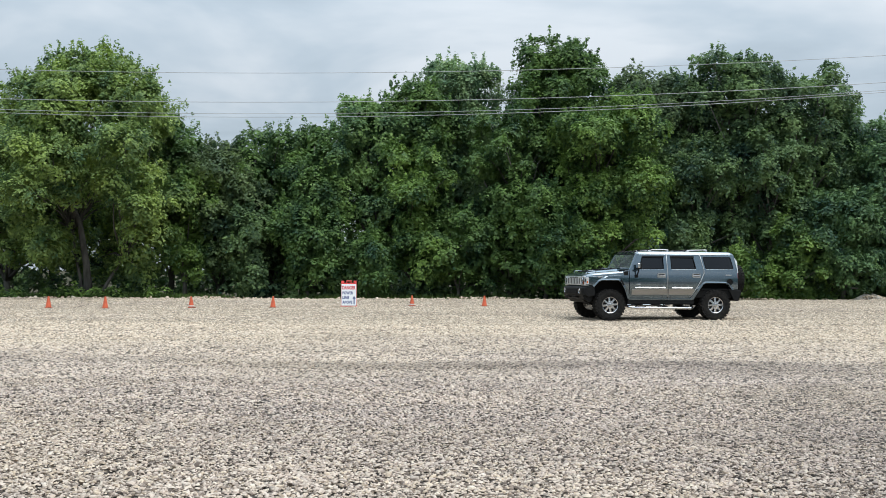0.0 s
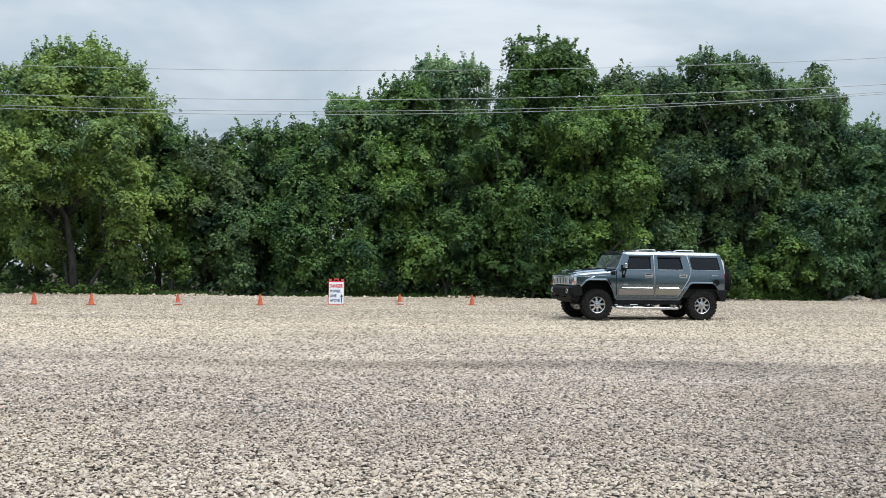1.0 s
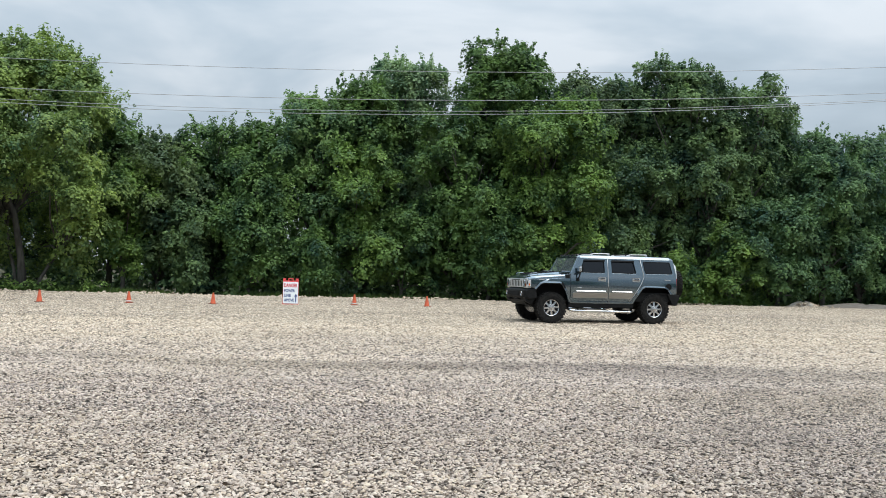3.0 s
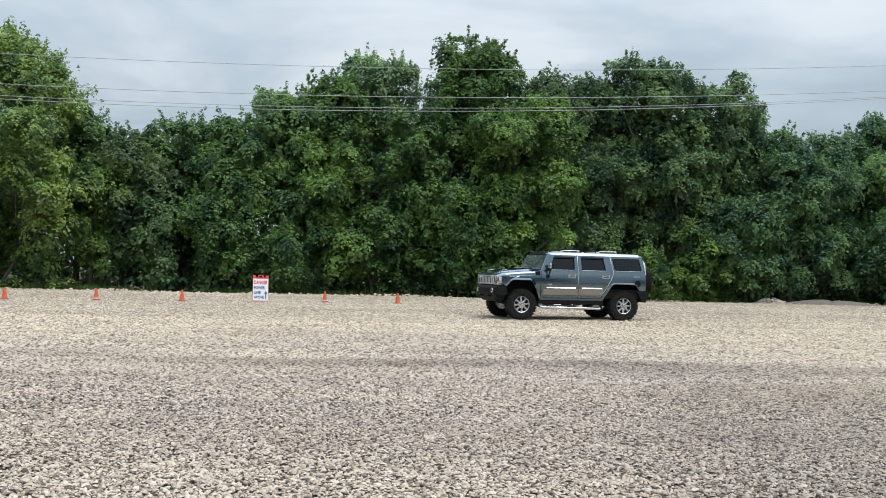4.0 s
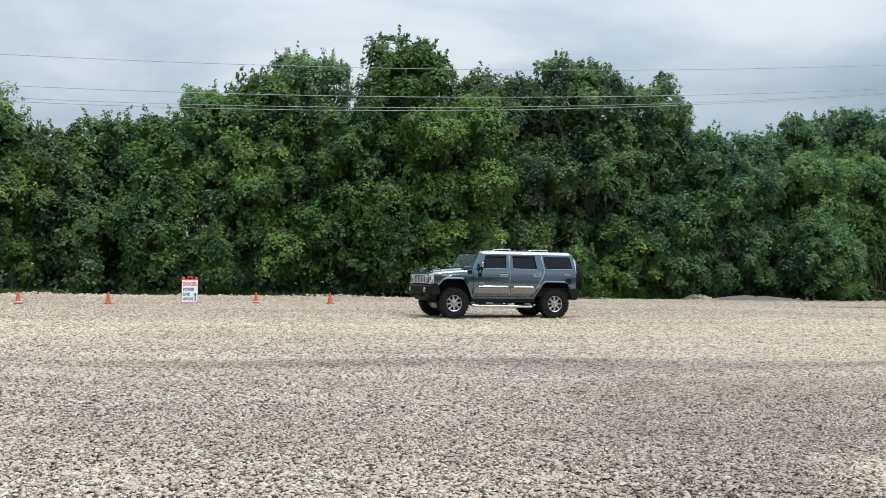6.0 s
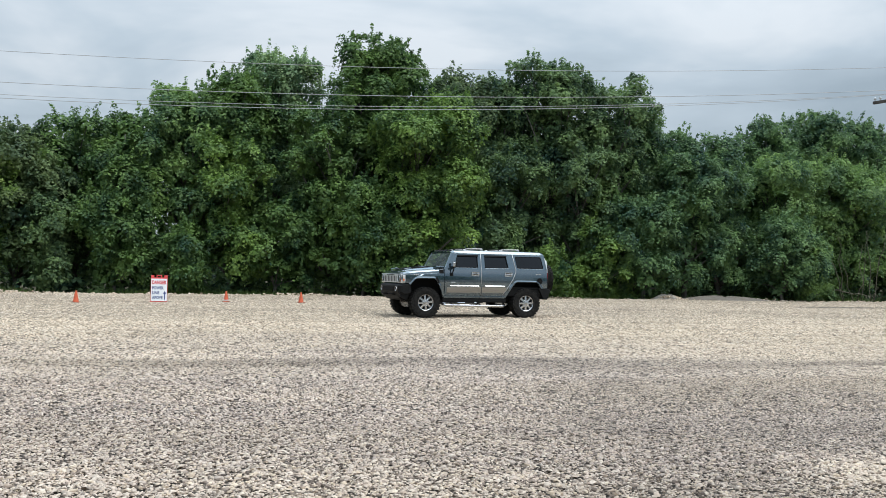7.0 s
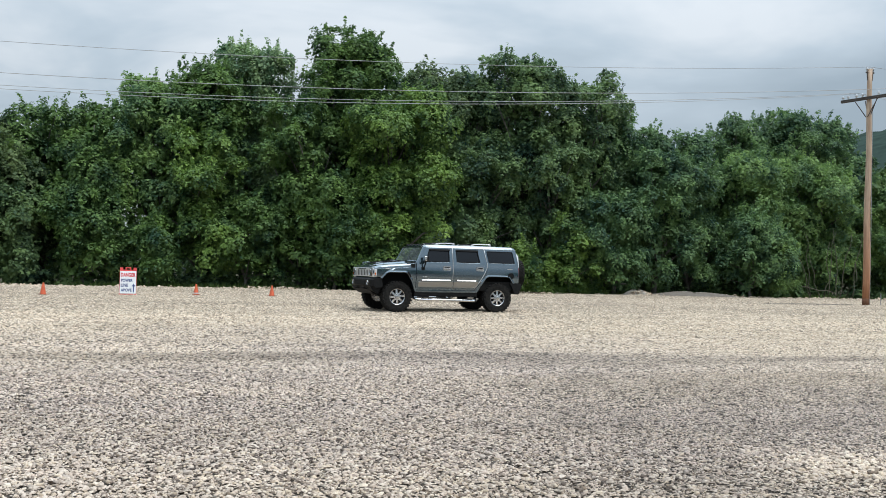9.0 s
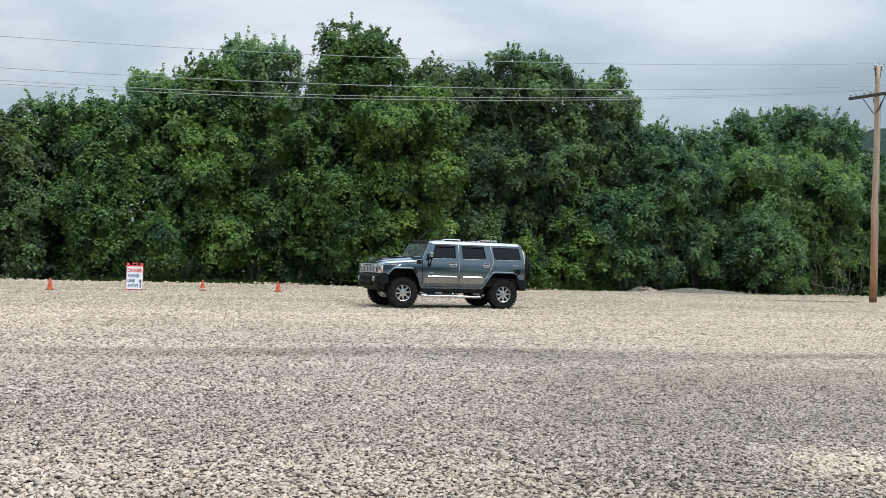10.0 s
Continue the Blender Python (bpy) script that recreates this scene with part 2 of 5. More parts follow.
def make_leaf_material(name, dark, light, through=0.35):
    m = bpy.data.materials.new(name)
    m.use_nodes = True
    nt = m.node_tree
    b = nt.nodes["Principled BSDF"]
    out = nt.nodes["Material Output"]
    geo = node(nt, "ShaderNodeNewGeometry")
    n = node(nt, "ShaderNodeTexNoise")
    n.inputs["Scale"].default_value, n.inputs["Detail"].default_value = 0.7, 3.0
    nt.links.new(geo.outputs["Position"], n.inputs["Vector"])
    f = math_node(nt, "MULTIPLY_ADD", n.outputs["Fac"], 1.5, math_node(nt, "MULTIPLY_ADD", geo.outputs["Random Per Island"], 0.30, -0.40))
    ramp = node(nt, "ShaderNodeValToRGB")
    ramp.color_ramp.elements[0].color, ramp.color_ramp.elements[1].color = (*dark, 1), (*light, 1)
    ramp.color_ramp.elements[0].position, ramp.color_ramp.elements[1].position = 0.15, 0.85
    nt.links.new(f, ramp.inputs[0])
    nt.links.new(ramp.outputs[0], b.inputs["Base Color"])
    b.inputs["Roughness"].default_value = 0.55
    b.inputs["Specular IOR Level"].default_value = 0.3
    tr = node(nt, "ShaderNodeBsdfTranslucent")
    nt.links.new(ramp.outputs[0], tr.inputs[0])
    mix = node(nt, "ShaderNodeMixShader")
    mix.inputs[0].default_value = through
    nt.links.new(b.outputs[0], mix.inputs[1])
    nt.links.new(tr.outputs[0], mix.inputs[2])
    nt.links.new(mix.outputs[0], out.inputs[0])
    return m


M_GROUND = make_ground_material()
M_STONE = make_stone_material()
M_STONE_ONE = make_stone_material(True)
LEAF = {
    "bright": make_leaf_material("leaf_bright", (0.034, 0.095, 0.043), (0.281, 0.431, 0.098)),
    "mid": make_leaf_material("leaf_mid", (0.024, 0.073, 0.039), (0.205, 0.337, 0.087)),
    "deep": make_leaf_material("leaf_deep", (0.027, 0.075, 0.057), (0.237, 0.357, 0.126)),
    "olive": make_leaf_material("leaf_olive", (0.065, 0.143, 0.067), (0.374, 0.490, 0.123)),
    "brown": make_leaf_material("leaf_brown", (0.041, 0.086, 0.052), (0.207, 0.288, 0.103)),
    "sage": make_leaf_material("leaf_sage", (0.061, 0.138, 0.079), (0.309, 0.463, 0.141), 0.45),
    "pale": make_leaf_material("leaf_pale", (0.076, 0.171, 0.110), (0.373, 0.505, 0.229)),
    "blue": make_leaf_material("leaf_blue", (0.029, 0.083, 0.060), (0.217, 0.355, 0.123)),
}
M_GRASS = make_leaf_material("grass_blade", (0.06, 0.11, 0.025), (0.17, 0.27, 0.07), 0.3)
M_BARK = vary(material("bark", (0.145, 0.137, 0.122), 0.9), 6.0, 0.5, detail=6, bump=0.8, bump_scale=14, stretch=(1, 1, 0.25))
M_SAPLING = vary(material("sapling_bark", (0.14, 0.13, 0.095), 0.9), 9.0, 0.4, detail=5)
M_POLE = vary(material("pole_wood", (0.56, 0.42, 0.31), 0.85), 2.2, 0.3, other=(0.40, 0.28, 0.20), detail=7, bump=0.5, bump_scale=30, stretch=(5, 5, 0.5))


def stain_pole():
    """Preservative has bled out of the lower half and left it red-brown."""
    nt = M_POLE.node_tree
    b = nt.nodes["Principled BSDF"]
    old = b.inputs["Base Color"].links[0].from_socket
    sep = node(nt, "ShaderNodeSeparateXYZ")
    nt.links.new(node(nt, "ShaderNodeNewGeometry").outputs["Position"], sep.inputs[0])
    n = node(nt, "ShaderNodeTexNoise")
    n.inputs["Scale"].default_value = 1.2
    mr = node(nt, "ShaderNodeMapRange", interpolation="SMOOTHSTEP")
    mr.inputs["From Min"].default_value, mr.inputs["From Max"].default_value = 0.5, 6.5
    mr.inputs["To Min"].default_value, mr.inputs["To Max"].default_value = 1.0, 0.0
    nt.links.new(math_node(nt, "MULTIPLY_ADD", n.outputs["Fac"], 2.5, math_node(nt, "ADD", sep.outputs["Z"], -1.2)), mr.inputs["Value"])
    mix = node(nt, "ShaderNodeMix", data_type="RGBA")
    mix.blend_type = "MULTIPLY"
    nt.links.new(mr.outputs[0], mix.inputs[0])
    nt.links.new(old, mix.inputs[6])
    mix.inputs[7].default_value = (0.78, 0.50, 0.36, 1)
    nt.links.new(mix.outputs[2], b.inputs["Base Color"])


stain_pole()
M_POLE_FOOT = vary(material("pole_foot_wood", (0.16, 0.07, 0.035), 0.85), 3.0, 0.4, detail=6, bump=0.5, bump_scale=30, stretch=(3, 3, 0.3))
M_ARM = vary(material("weathered_timber", (0.10, 0.085, 0.075), 0.9), 5.0, 0.5, detail=6, bump=0.5, stretch=(4, 0.5, 4))
M_STEEL = vary(material("galvanised_steel", (0.42, 0.43, 0.44), 0.5, 0.8), 20, 0.25)
M_PORCELAIN = material("porcelain", (0.62, 0.64, 0.66), 0.2)
M_WIRE = material("wire_aluminium", (0.40, 0.41, 0.42), 0.55, 0.3)
M_CONE = vary(material("cone_plastic", (0.66, 0.12, 0.045), 0.6), 9, 0.0, other=(0.50, 0.09, 0.035), rough_by=0.2)
M_CONE_FOOT = vary(material("cone_rubber", (0.50, 0.09, 0.03), 0.7), 7, 0.0, other=(0.12, 0.07, 0.05))
M_COLLAR = vary(material("cone_reflective_white", (0.75, 0.74, 0.72), 0.45), 9, 0.15)
M_SIGN_RED = vary(material("sign_red_plastic", (0.72, 0.055, 0.05), 0.45), 6, 0.15)
M_SIGN_WHITE = vary(material("sign_white_sheet", (0.80, 0.81, 0.82), 0.45), 4, 0.06)
M_INK_RED = material("sign_red_ink", (0.62, 0.05, 0.06), 0.5)
M_INK_BLUE = material("sign_navy_ink", (0.05, 0.075, 0.21), 0.5)
M_GROUND_HEAP = vary(material("pale_heap_gravel", (0.50, 0.46, 0.40), 0.95), 7, 0.4, other=(0.24, 0.22, 0.19), detail=7, bump=1.0, bump_scale=14)
M_DIRT = vary(material("dark_soil", (0.16, 0.135, 0.11), 0.95), 4, 0.4, other=(0.20, 0.18, 0.155), detail=7, bump=0.9, bump_scale=9)
M_HILL = vary(material("distant_wooded_hill", (0.046, 0.070, 0.060), 0.95, spec=0.0), 0.06, 0.35, detail=8, bump=1.0, bump_scale=0.3)


# ---- helpers for meshes ----
def link_bm(name, bm, mat, parent=None, smooth=False):
    me = bpy.data.meshes.new(name)
    bm.normal_update()
    bm.to_mesh(me)
    bm.free()
    if mat:
        me.materials.append(mat)
    if smooth:
        me.polygons.foreach_set("use_smooth", [True] * len(me.polygons))
    ob = new(name, me)
    if parent:
        ob.parent = parent
    return ob


def part(name, bm, mat, parent, label="", smooth=False):
    ob = link_bm(name, bm, mat, parent, smooth)
    if label:
        tagged(ob, label)
    return ob


def thing(name, m, label, category, group="", kind=""):
    ob = new(name)
    ob.matrix_basis = m
    return tagged(ob, label, category, group, kind)


def array_mesh(name, verts, faces, mat, smooth=False):
    """A mesh from numpy arrays; all faces have the same number of corners."""
    me = bpy.data.meshes.new(name)
    n, k = faces.shape
    me.vertices.add(len(verts))
    me.vertices.foreach_set("co", verts.astype(np.float32).ravel())
    me.loops.add(n * k)
    me.loops.foreach_set("vertex_index", faces.astype(np.int32).ravel())
    me.polygons.add(n)
    me.polygons.foreach_set("loop_start", np.arange(0, n * k, k, dtype=np.int32))
    me.update(calc_edges=True)
    me.validate()
    if smooth:
        me.polygons.foreach_set("use_smooth", np.ones(n, dtype=bool))
    me.materials.append(mat)
    return me


def box(bm, x0, x1, y0, y1, z0, z1, bevel=0.0, seg=2):
    r = bmesh.ops.create_cube(bm, size=1.0)
    for v in r["verts"]:
        v.co = Vector(((x0 + x1) / 2 + v.co.x * (x1 - x0), (y0 + y1) / 2 + v.co.y * (y1 - y0), (z0 + z1) / 2 + v.co.z * (z1 - z0)))
    if bevel:
        edges = list({e for v in r["verts"] for e in v.link_edges})
        bmesh.ops.bevel(bm, geom=edges, offset=bevel, segments=seg, affect="EDGES", profile=0.6)
    return bm


def tube(bm, points, radii, sides=8, caps=True):
    """A round tube along a line of points."""
    rings = []
    pts = [Vector(p) for p in points]
    if not isinstance(radii, (list, tuple)):
        radii = [radii] * len(pts)
    for i, p in enumerate(pts):
        d = (pts[min(i + 1, len(pts) - 1)] - pts[max(i - 1, 0)]).normalized()
        ref = Vector((0, 0, 1)) if abs(d.z) < 0.9 else Vector((1, 0, 0))
        u = d.cross(ref).normalized()
        w = d.cross(u).normalized()
        rings.append([bm.verts.new(p + (u * math.cos(a) + w * math.sin(a)) * radii[i]) for a in (2 * math.pi * k / sides for k in range(sides))])
    for a, b in zip(rings, rings[1:]):
        for k in range(sides):
            bm.faces.new((a[k], a[(k + 1) % sides], b[(k + 1) % sides], b[k]))
    if caps:
        bm.faces.new(list(reversed(rings[0])))
        bm.faces.new(rings[-1])
    return bm


def lathe(bm, profile, sides=24, axis="z", center=(0, 0, 0), closed=False):
    """Turns a profile of (radius, height) about an axis."""
    c = Vector(center)
    rings = []
    for r, h in profile:
        ring = []
        for k in range(sides):
            a = 2 * math.pi * k / sides
            p = (r * math.cos(a), r * math.sin(a), h)
            if axis == "y":
                p = (p[0], h, p[1])
            elif axis == "x":
                p = (h, p[0], p[1])
            ring.append(bm.verts.new(c + Vector(p)))
        rings.append(ring)
    pairs = list(zip(rings, rings[1:])) + ([(rings[-1], rings[0])] if closed else [])
    for a, b in pairs:
        for k in range(sides):
            bm.faces.new((a[k], a[(k + 1) % sides], b[(k + 1) % sides], b[k]))
    if not closed:
        for ring, flip in ((rings[0], True), (rings[-1], False)):
            bm.faces.new(list(reversed(ring)) if flip else ring)
    bmesh.ops.recalc_face_normals(bm, faces=bm.faces)
    return bm


# ---- ground: one sheet to the horizon ----
def ground_height(x, y):
    """Low swells and ruts; the lot drops a little behind its stony edge."""
    z = 0.018 * math.sin(x * 0.31 + 1.3) * math.sin(y * 0.42) + 0.012 * math.sin(x * 0.13 - y * 0.55)
    if y > 47 + 0.12 * x:
        z -= min(0.5, (y - 47 - 0.12 * x) * 0.06)
    return z


def build_ground():
    xs = [-2500, -900, -350, -150, -80] + [-60 + 1.0 * i for i in range(121)] + [80, 150, 350, 900, 2500]
    ys = [-2500, -900, -300, -100, -40, -15, -5] + [0.8 * i for i in range(88)] + [85, 120, 200, 400, 900, 2500]
    verts = np.array([(x, y, ground_height(x, y) if -60 <= x <= 60 and -5 <= y <= 70 else -0.45 if y > 70 else -0.02) for y in ys for x in xs])
    n = len(xs)
    faces = np.array([(j * n + i, j * n + i + 1, (j + 1) * n + i + 1, (j + 1) * n + i) for j in range(len(ys) - 1) for i in range(n - 1)])
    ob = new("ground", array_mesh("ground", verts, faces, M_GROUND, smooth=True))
    return tagged(ob, "wide lot of crushed grey and buff limestone gravel", "ground", kind="structure")


GROUND = build_ground()

def stones(rng, centres, sizes, flat=0.72, tilt=0.36):
    """Angular crushed chips, one joined array of vertices and faces; they lie more or less flat."""
    v = np.array([(x, y, z) for z in (-1, 1) for x, y in ((-1, -1), (1, -1), (1, 1), (-1, 1))], float) * 0.72
    f = np.array([(4, 5, 6, 7), (0, 1, 5, 4), (1, 2, 6, 5), (2, 3, 7, 6), (3, 0, 4, 7)])
    n = len(centres)
    base = v[None] + rng.uniform(-0.42, 0.42, (n, 8, 3))
    base[:, 4:, :2] *= rng.uniform(0.55, 0.95, (n, 1, 1))
    base = base * rng.uniform((0.85, 0.65, 0.40), (1.4, 1.05, 0.75), (n, 3))[:, None, :]
    base[:, :, 2] *= flat
    a, p, q = rng.uniform(0, 6.28, n), rng.normal(0, tilt, n), rng.normal(0, tilt, n)
    ca, sa, cp, sp, cq, sq = np.cos(a), np.sin(a), np.cos(p), np.sin(p), np.cos(q), np.sin(q)
    o, l = np.zeros(n), np.ones(n)
    rz = np.stack([ca, -sa, o, sa, ca, o, o, o, l], 1).reshape(n, 3, 3)
    rx = np.stack([l, o, o, o, cp, -sp, o, sp, cp], 1).reshape(n, 3, 3)
    ry = np.stack([cq, o, sq, o, l, o, -sq, o, cq], 1).reshape(n, 3, 3)
    base = np.einsum("nij,nkj->nki", rx @ ry @ rz, base)
    out = base * sizes[:, None, None] + centres[:, None, :]
    faces = (f[None] + (np.arange(n) * 8)[:, None, None]).reshape(-1, 4)
    return out.reshape(-1, 3), faces


def chips(rng, centres, sizes):
    """Small broken chips farther out: a five-sided foot and a peak off its middle."""
    n = len(centres)
    a = (np.arange(5) * 2 * math.pi / 5)[None] + rng.uniform(0, 6.28, (n, 1)) + rng.uniform(-0.35, 0.35, (n, 5))
    rad = rng.uniform(0.65, 1.25, (n, 5))
    sq = rng.uniform(0.7, 1.0, (n, 1))
    foot = np.stack([np.cos(a) * rad, np.sin(a) * rad * sq, rng.uniform(-0.35, 0.0, (n, 5))], 2)
    peak = np.concatenate([rng.uniform(-0.45, 0.45, (n, 1, 2)), rng.uniform(0.3, 0.75, (n, 1, 1))], 2)
    v = np.concatenate([foot, peak], 1) * sizes[:, None, None] + centres[:, None, :]
    f = np.array([(i, (i + 1) % 5, 5) for i in range(5)])
    return v.reshape(-1, 3), (f[None] + (np.arange(n) * 6)[:, None, None]).reshape(-1, 3)


def scatter_wedge(rng, y0, y1, per_m2):
    n = int((y1 - y0) * (y0 + y1) / 2 * 1.34 * per_m2)
    y = np.sqrt(rng.uniform(y0 ** 2, y1 ** 2, n))
    x = rng.uniform(-0.52, 0.82, n) * y
    return np.stack([x, y], 1)


def fine_share(x, y):
    """1 where the finer, greyer load was spread, on the east side; 0 on the coarse stone."""
    edge = 1.7 + 0.10 * (y - 5) + 0.5 * np.sin(1.3 * y) + 0.3 * np.sin(2.9 * y + 1)
    u = np.clip((x - edge) / 1.6, 0, 1)
    return u * u * (3 - 2 * u) * np.clip((17 - y) / 4, 0, 1) * (1 - np.exp(-2.0 * ((x - 4.25) ** 2 + (y - 5.75) ** 2)))


def build_gravel():
    rng = np.random.default_rng(4)
    for small, bands in ((False, ((4.6, 8.5, 1350, 0.0095, 0.025), (8.5, 11.5, 780, 0.0105, 0.026))),
                       (True, ((4.6, 8.5, 700, 0.006, 0.014), (8.5, 11.5, 300, 0.007, 0.016), (11.5, 13, 560, 0.013, 0.029), (13, 15, 400, 0.013, 0.031), (15, 17.5, 270, 0.014, 0.034), (17.5, 20, 180, 0.016, 0.037), (20, 24, 100, 0.019, 0.043), (24, 29, 60, 0.018, 0.040), (29, 48, 24, 0.018, 0.044)))):
        vs, fs, base = [], [], 0
        for y0, y1, dens, s0, s1 in bands:
            p = scatter_wedge(rng, y0, y1, dens)
            s = (s0 + (s1 - s0) * rng.beta(1.3, 3.6, len(p))) * 0.96
            fine = fine_share(p[:, 0], p[:, 1])
            s *= 1 - 0.30 * fine
            s *= 1 + 0.45 * np.exp(-2.0 * ((p[:, 0] - 4.25) ** 2 + (p[:, 1] - 5.75) ** 2)) + 0.1 * np.exp(-0.5 * ((p[:, 0] + 1.1) ** 2 + (p[:, 1] - 5.4) ** 2))
            z = np.array([ground_height(a, b) for a, b in p]) + s * 0.22 + 0.014 * (1 - 0.5 * fine) * rng.uniform(0, 1, len(p)) ** 2
            c = np.column_stack([p, z])
            v, f = chips(rng, c, s * 1.1) if small else stones(rng, c, s, 0.60, 0.28)
            vs.append(v)
            fs.append(f + base)
            base += len(v)
        ob = new("loose_gravel", array_mesh("loose_gravel", np.concatenate(vs), np.concatenate(fs), M_STONE))
        tagged(ob, "loose crushed limestone, grey, white and buff", "gravel", kind="stuff")


def build_edge_rubble():
    rng = np.random.default_rng(9)
    n = 2600
    x = rng.uniform(-34, 46, n)
    y = 48.6 + 0.12 * x + rng.normal(0, 0.35, n)
    s = 0.03 + 0.12 * rng.beta(1.2, 4.5, n)
    heap = 0.06 + 0.07 * np.sin(x * 0.7) * np.sin(x * 0.23 + 1)
    z = np.array([ground_height(a, b) for a, b in zip(x, y)]) + s * 0.3 + rng.uniform(0, 1, n) * np.maximum(heap, 0.01)
    v, f = stones(rng, np.column_stack([x, y, z]), s, 0.75)
    ob = new("edge_rubble", array_mesh("edge_rubble", v, f, M_STONE))
    tagged(ob, "ragged row of pale rubble along the lot's edge", "rubble", kind="stuff")


build_gravel()
build_edge_rubble()


# ---- trees ----
def leaf_array(rng, centres, normals, size):
    """Pointed leaf blades, one triangle each."""
    n = len(centres)
    nrm = normals / np.linalg.norm(normals, axis=1)[:, None]
    t = np.cross(nrm, rng.normal(size=(n, 3)))
    t /= np.linalg.norm(t, axis=1)[:, None]
    b = np.cross(nrm, t)
    L = (size * rng.uniform(0.7, 1.35, n))[:, None]
    W = L * rng.uniform(0.85, 1.15, n)[:, None]
    q = np.stack([centres + t * L * 0.52 - nrm * L * 0.10, centres - t * L * 0.36 + b * W * 0.5, centres - t * L * 0.36 - b * W * 0.5], 1)
    return q.reshape(-1, 3), np.arange(n * 3).reshape(n, 3)


def foliage(rng, lobes, per_m2, size):
    """Leaves on many drooping, finger-edged sprays, which sit on the lobes of a crown; some are long upright shoots."""
    cs, ns = [], []
    up = np.array([0.0, 0.0, 1.0])
    for c, r in lobes:
        area = 4 * math.pi * ((r[0] * r[1]) ** 1.6 / 3 + (r[0] * r[2]) ** 1.6 / 3 + (r[1] * r[2]) ** 1.6 / 3) ** (1 / 1.6)
        k = max(6, int(area * 2.0))
        d = rng.normal(size=(k, 3))
        d[:, 2] += 0.38
        d /= np.linalg.norm(d, axis=1)[:, None]
        tips = c + d * r * rng.uniform(0.66, 1.08, (k, 1))
        m = max(8, int(area * per_m2 / k * (0.4 if c[1] > 0.7 else 1.0)))
        axis = d * 0.75 + up * 0.6 + rng.normal(0, 0.12, (k, 3))
        axis /= np.linalg.norm(axis, axis=1)[:, None]
        e1 = np.cross(axis, rng.normal(size=(k, 3)))
        e1 /= np.linalg.norm(e1, axis=1)[:, None]
        e2 = np.cross(axis, e1)
        wide = rng.uniform(0.26, 0.58, (k, 1))
        phi = rng.uniform(0, 6.283, (k, m))
        rho = rng.uniform(0, 1, (k, m)) ** 0.6
        reach = rho * wide * (1 + 0.38 * np.cos(rng.integers(3, 6, (k, 1)) * phi + rng.uniform(0, 6.28, (k, 1))))
        out = np.cos(phi)[:, :, None] * e1[:, None] + np.sin(phi)[:, :, None] * e2[:, None]
        drop = -0.62 * rho ** 2 * wide + rng.normal(0, 0.045, (k, m))
        off = out * reach[:, :, None] + axis[:, None] * drop[:, :, None]
        off[:, :, 2] -= 0.25 * (off[:, :, 0] ** 2 + off[:, :, 1] ** 2)
        nn = axis[:, None] + out * (0.75 * rho)[:, :, None] + up * 0.25 + rng.normal(0, 0.36, (k, m, 3))
        shoot = (rng.uniform(0, 1, k) < 0.18 + 0.25 * (d[:, 2] > 0.5)) & (d[:, 2] > -0.1)
        way = d * rng.uniform(0.5, 1.1, (k, 1)) + up * 0.75 + rng.normal(0, 0.25, (k, 3))
        along = rng.uniform(0, 1, (k, m, 1)) * rng.uniform(0.22, 0.46, k)[:, None, None]
        thick = 0.085 * (1.1 - along) * rng.uniform(0.6, 1.2, (k, 1, 1))
        spike = rng.normal(size=(k, m, 3)) * thick
        shoot = shoot[:, None] & (np.arange(m)[None] < 0.42 * m)
        off = np.where(shoot[:, :, None], way[:, None] * along + spike, off)
        nn = np.where(shoot[:, :, None], spike / 0.1 + up * 0.6 + rng.normal(0, 0.3, (k, m, 3)), nn)
        cs.append((tips[:, None, :] + off).reshape(-1, 3))
        ns.append(nn.reshape(-1, 3))
    return leaf_array(rng, np.concatenate(cs), np.concatenate(ns), size)


def limb_points(rng, a, b, sag=0.12, k=4):
    a, b = np.array(a, float), np.array(b, float)
    L = np.linalg.norm(b - a)
    return [a + (b - a) * s + rng.normal(0, 0.03 * L, 3) * math.sin(math.pi * s) + np.array([0, 0, sag * L * math.sin(math.pi * s)]) for s in np.linspace(0, 1, k)]


TREE_LABELS = {
    "bright": "tall broadleaf tree with fresh yellow-green crown and grey trunk",
    "olive": "tall spreading tree with airy yellow-green crown and grey stems",
    "mid": "full mid-green broadleaf tree at the edge of the woods",
    "deep": "dark green broadleaf tree with ragged crown",
    "brown": "broadleaf tree with dull olive-brown crown in the row",
    "sage": "soft yellow-green broadleaf tree with full crown",
    "pale": "tall tree with airy grey-green crown behind the others",
    "blue": "dense blue-green broadleaf tree beside the gravel lot",
}


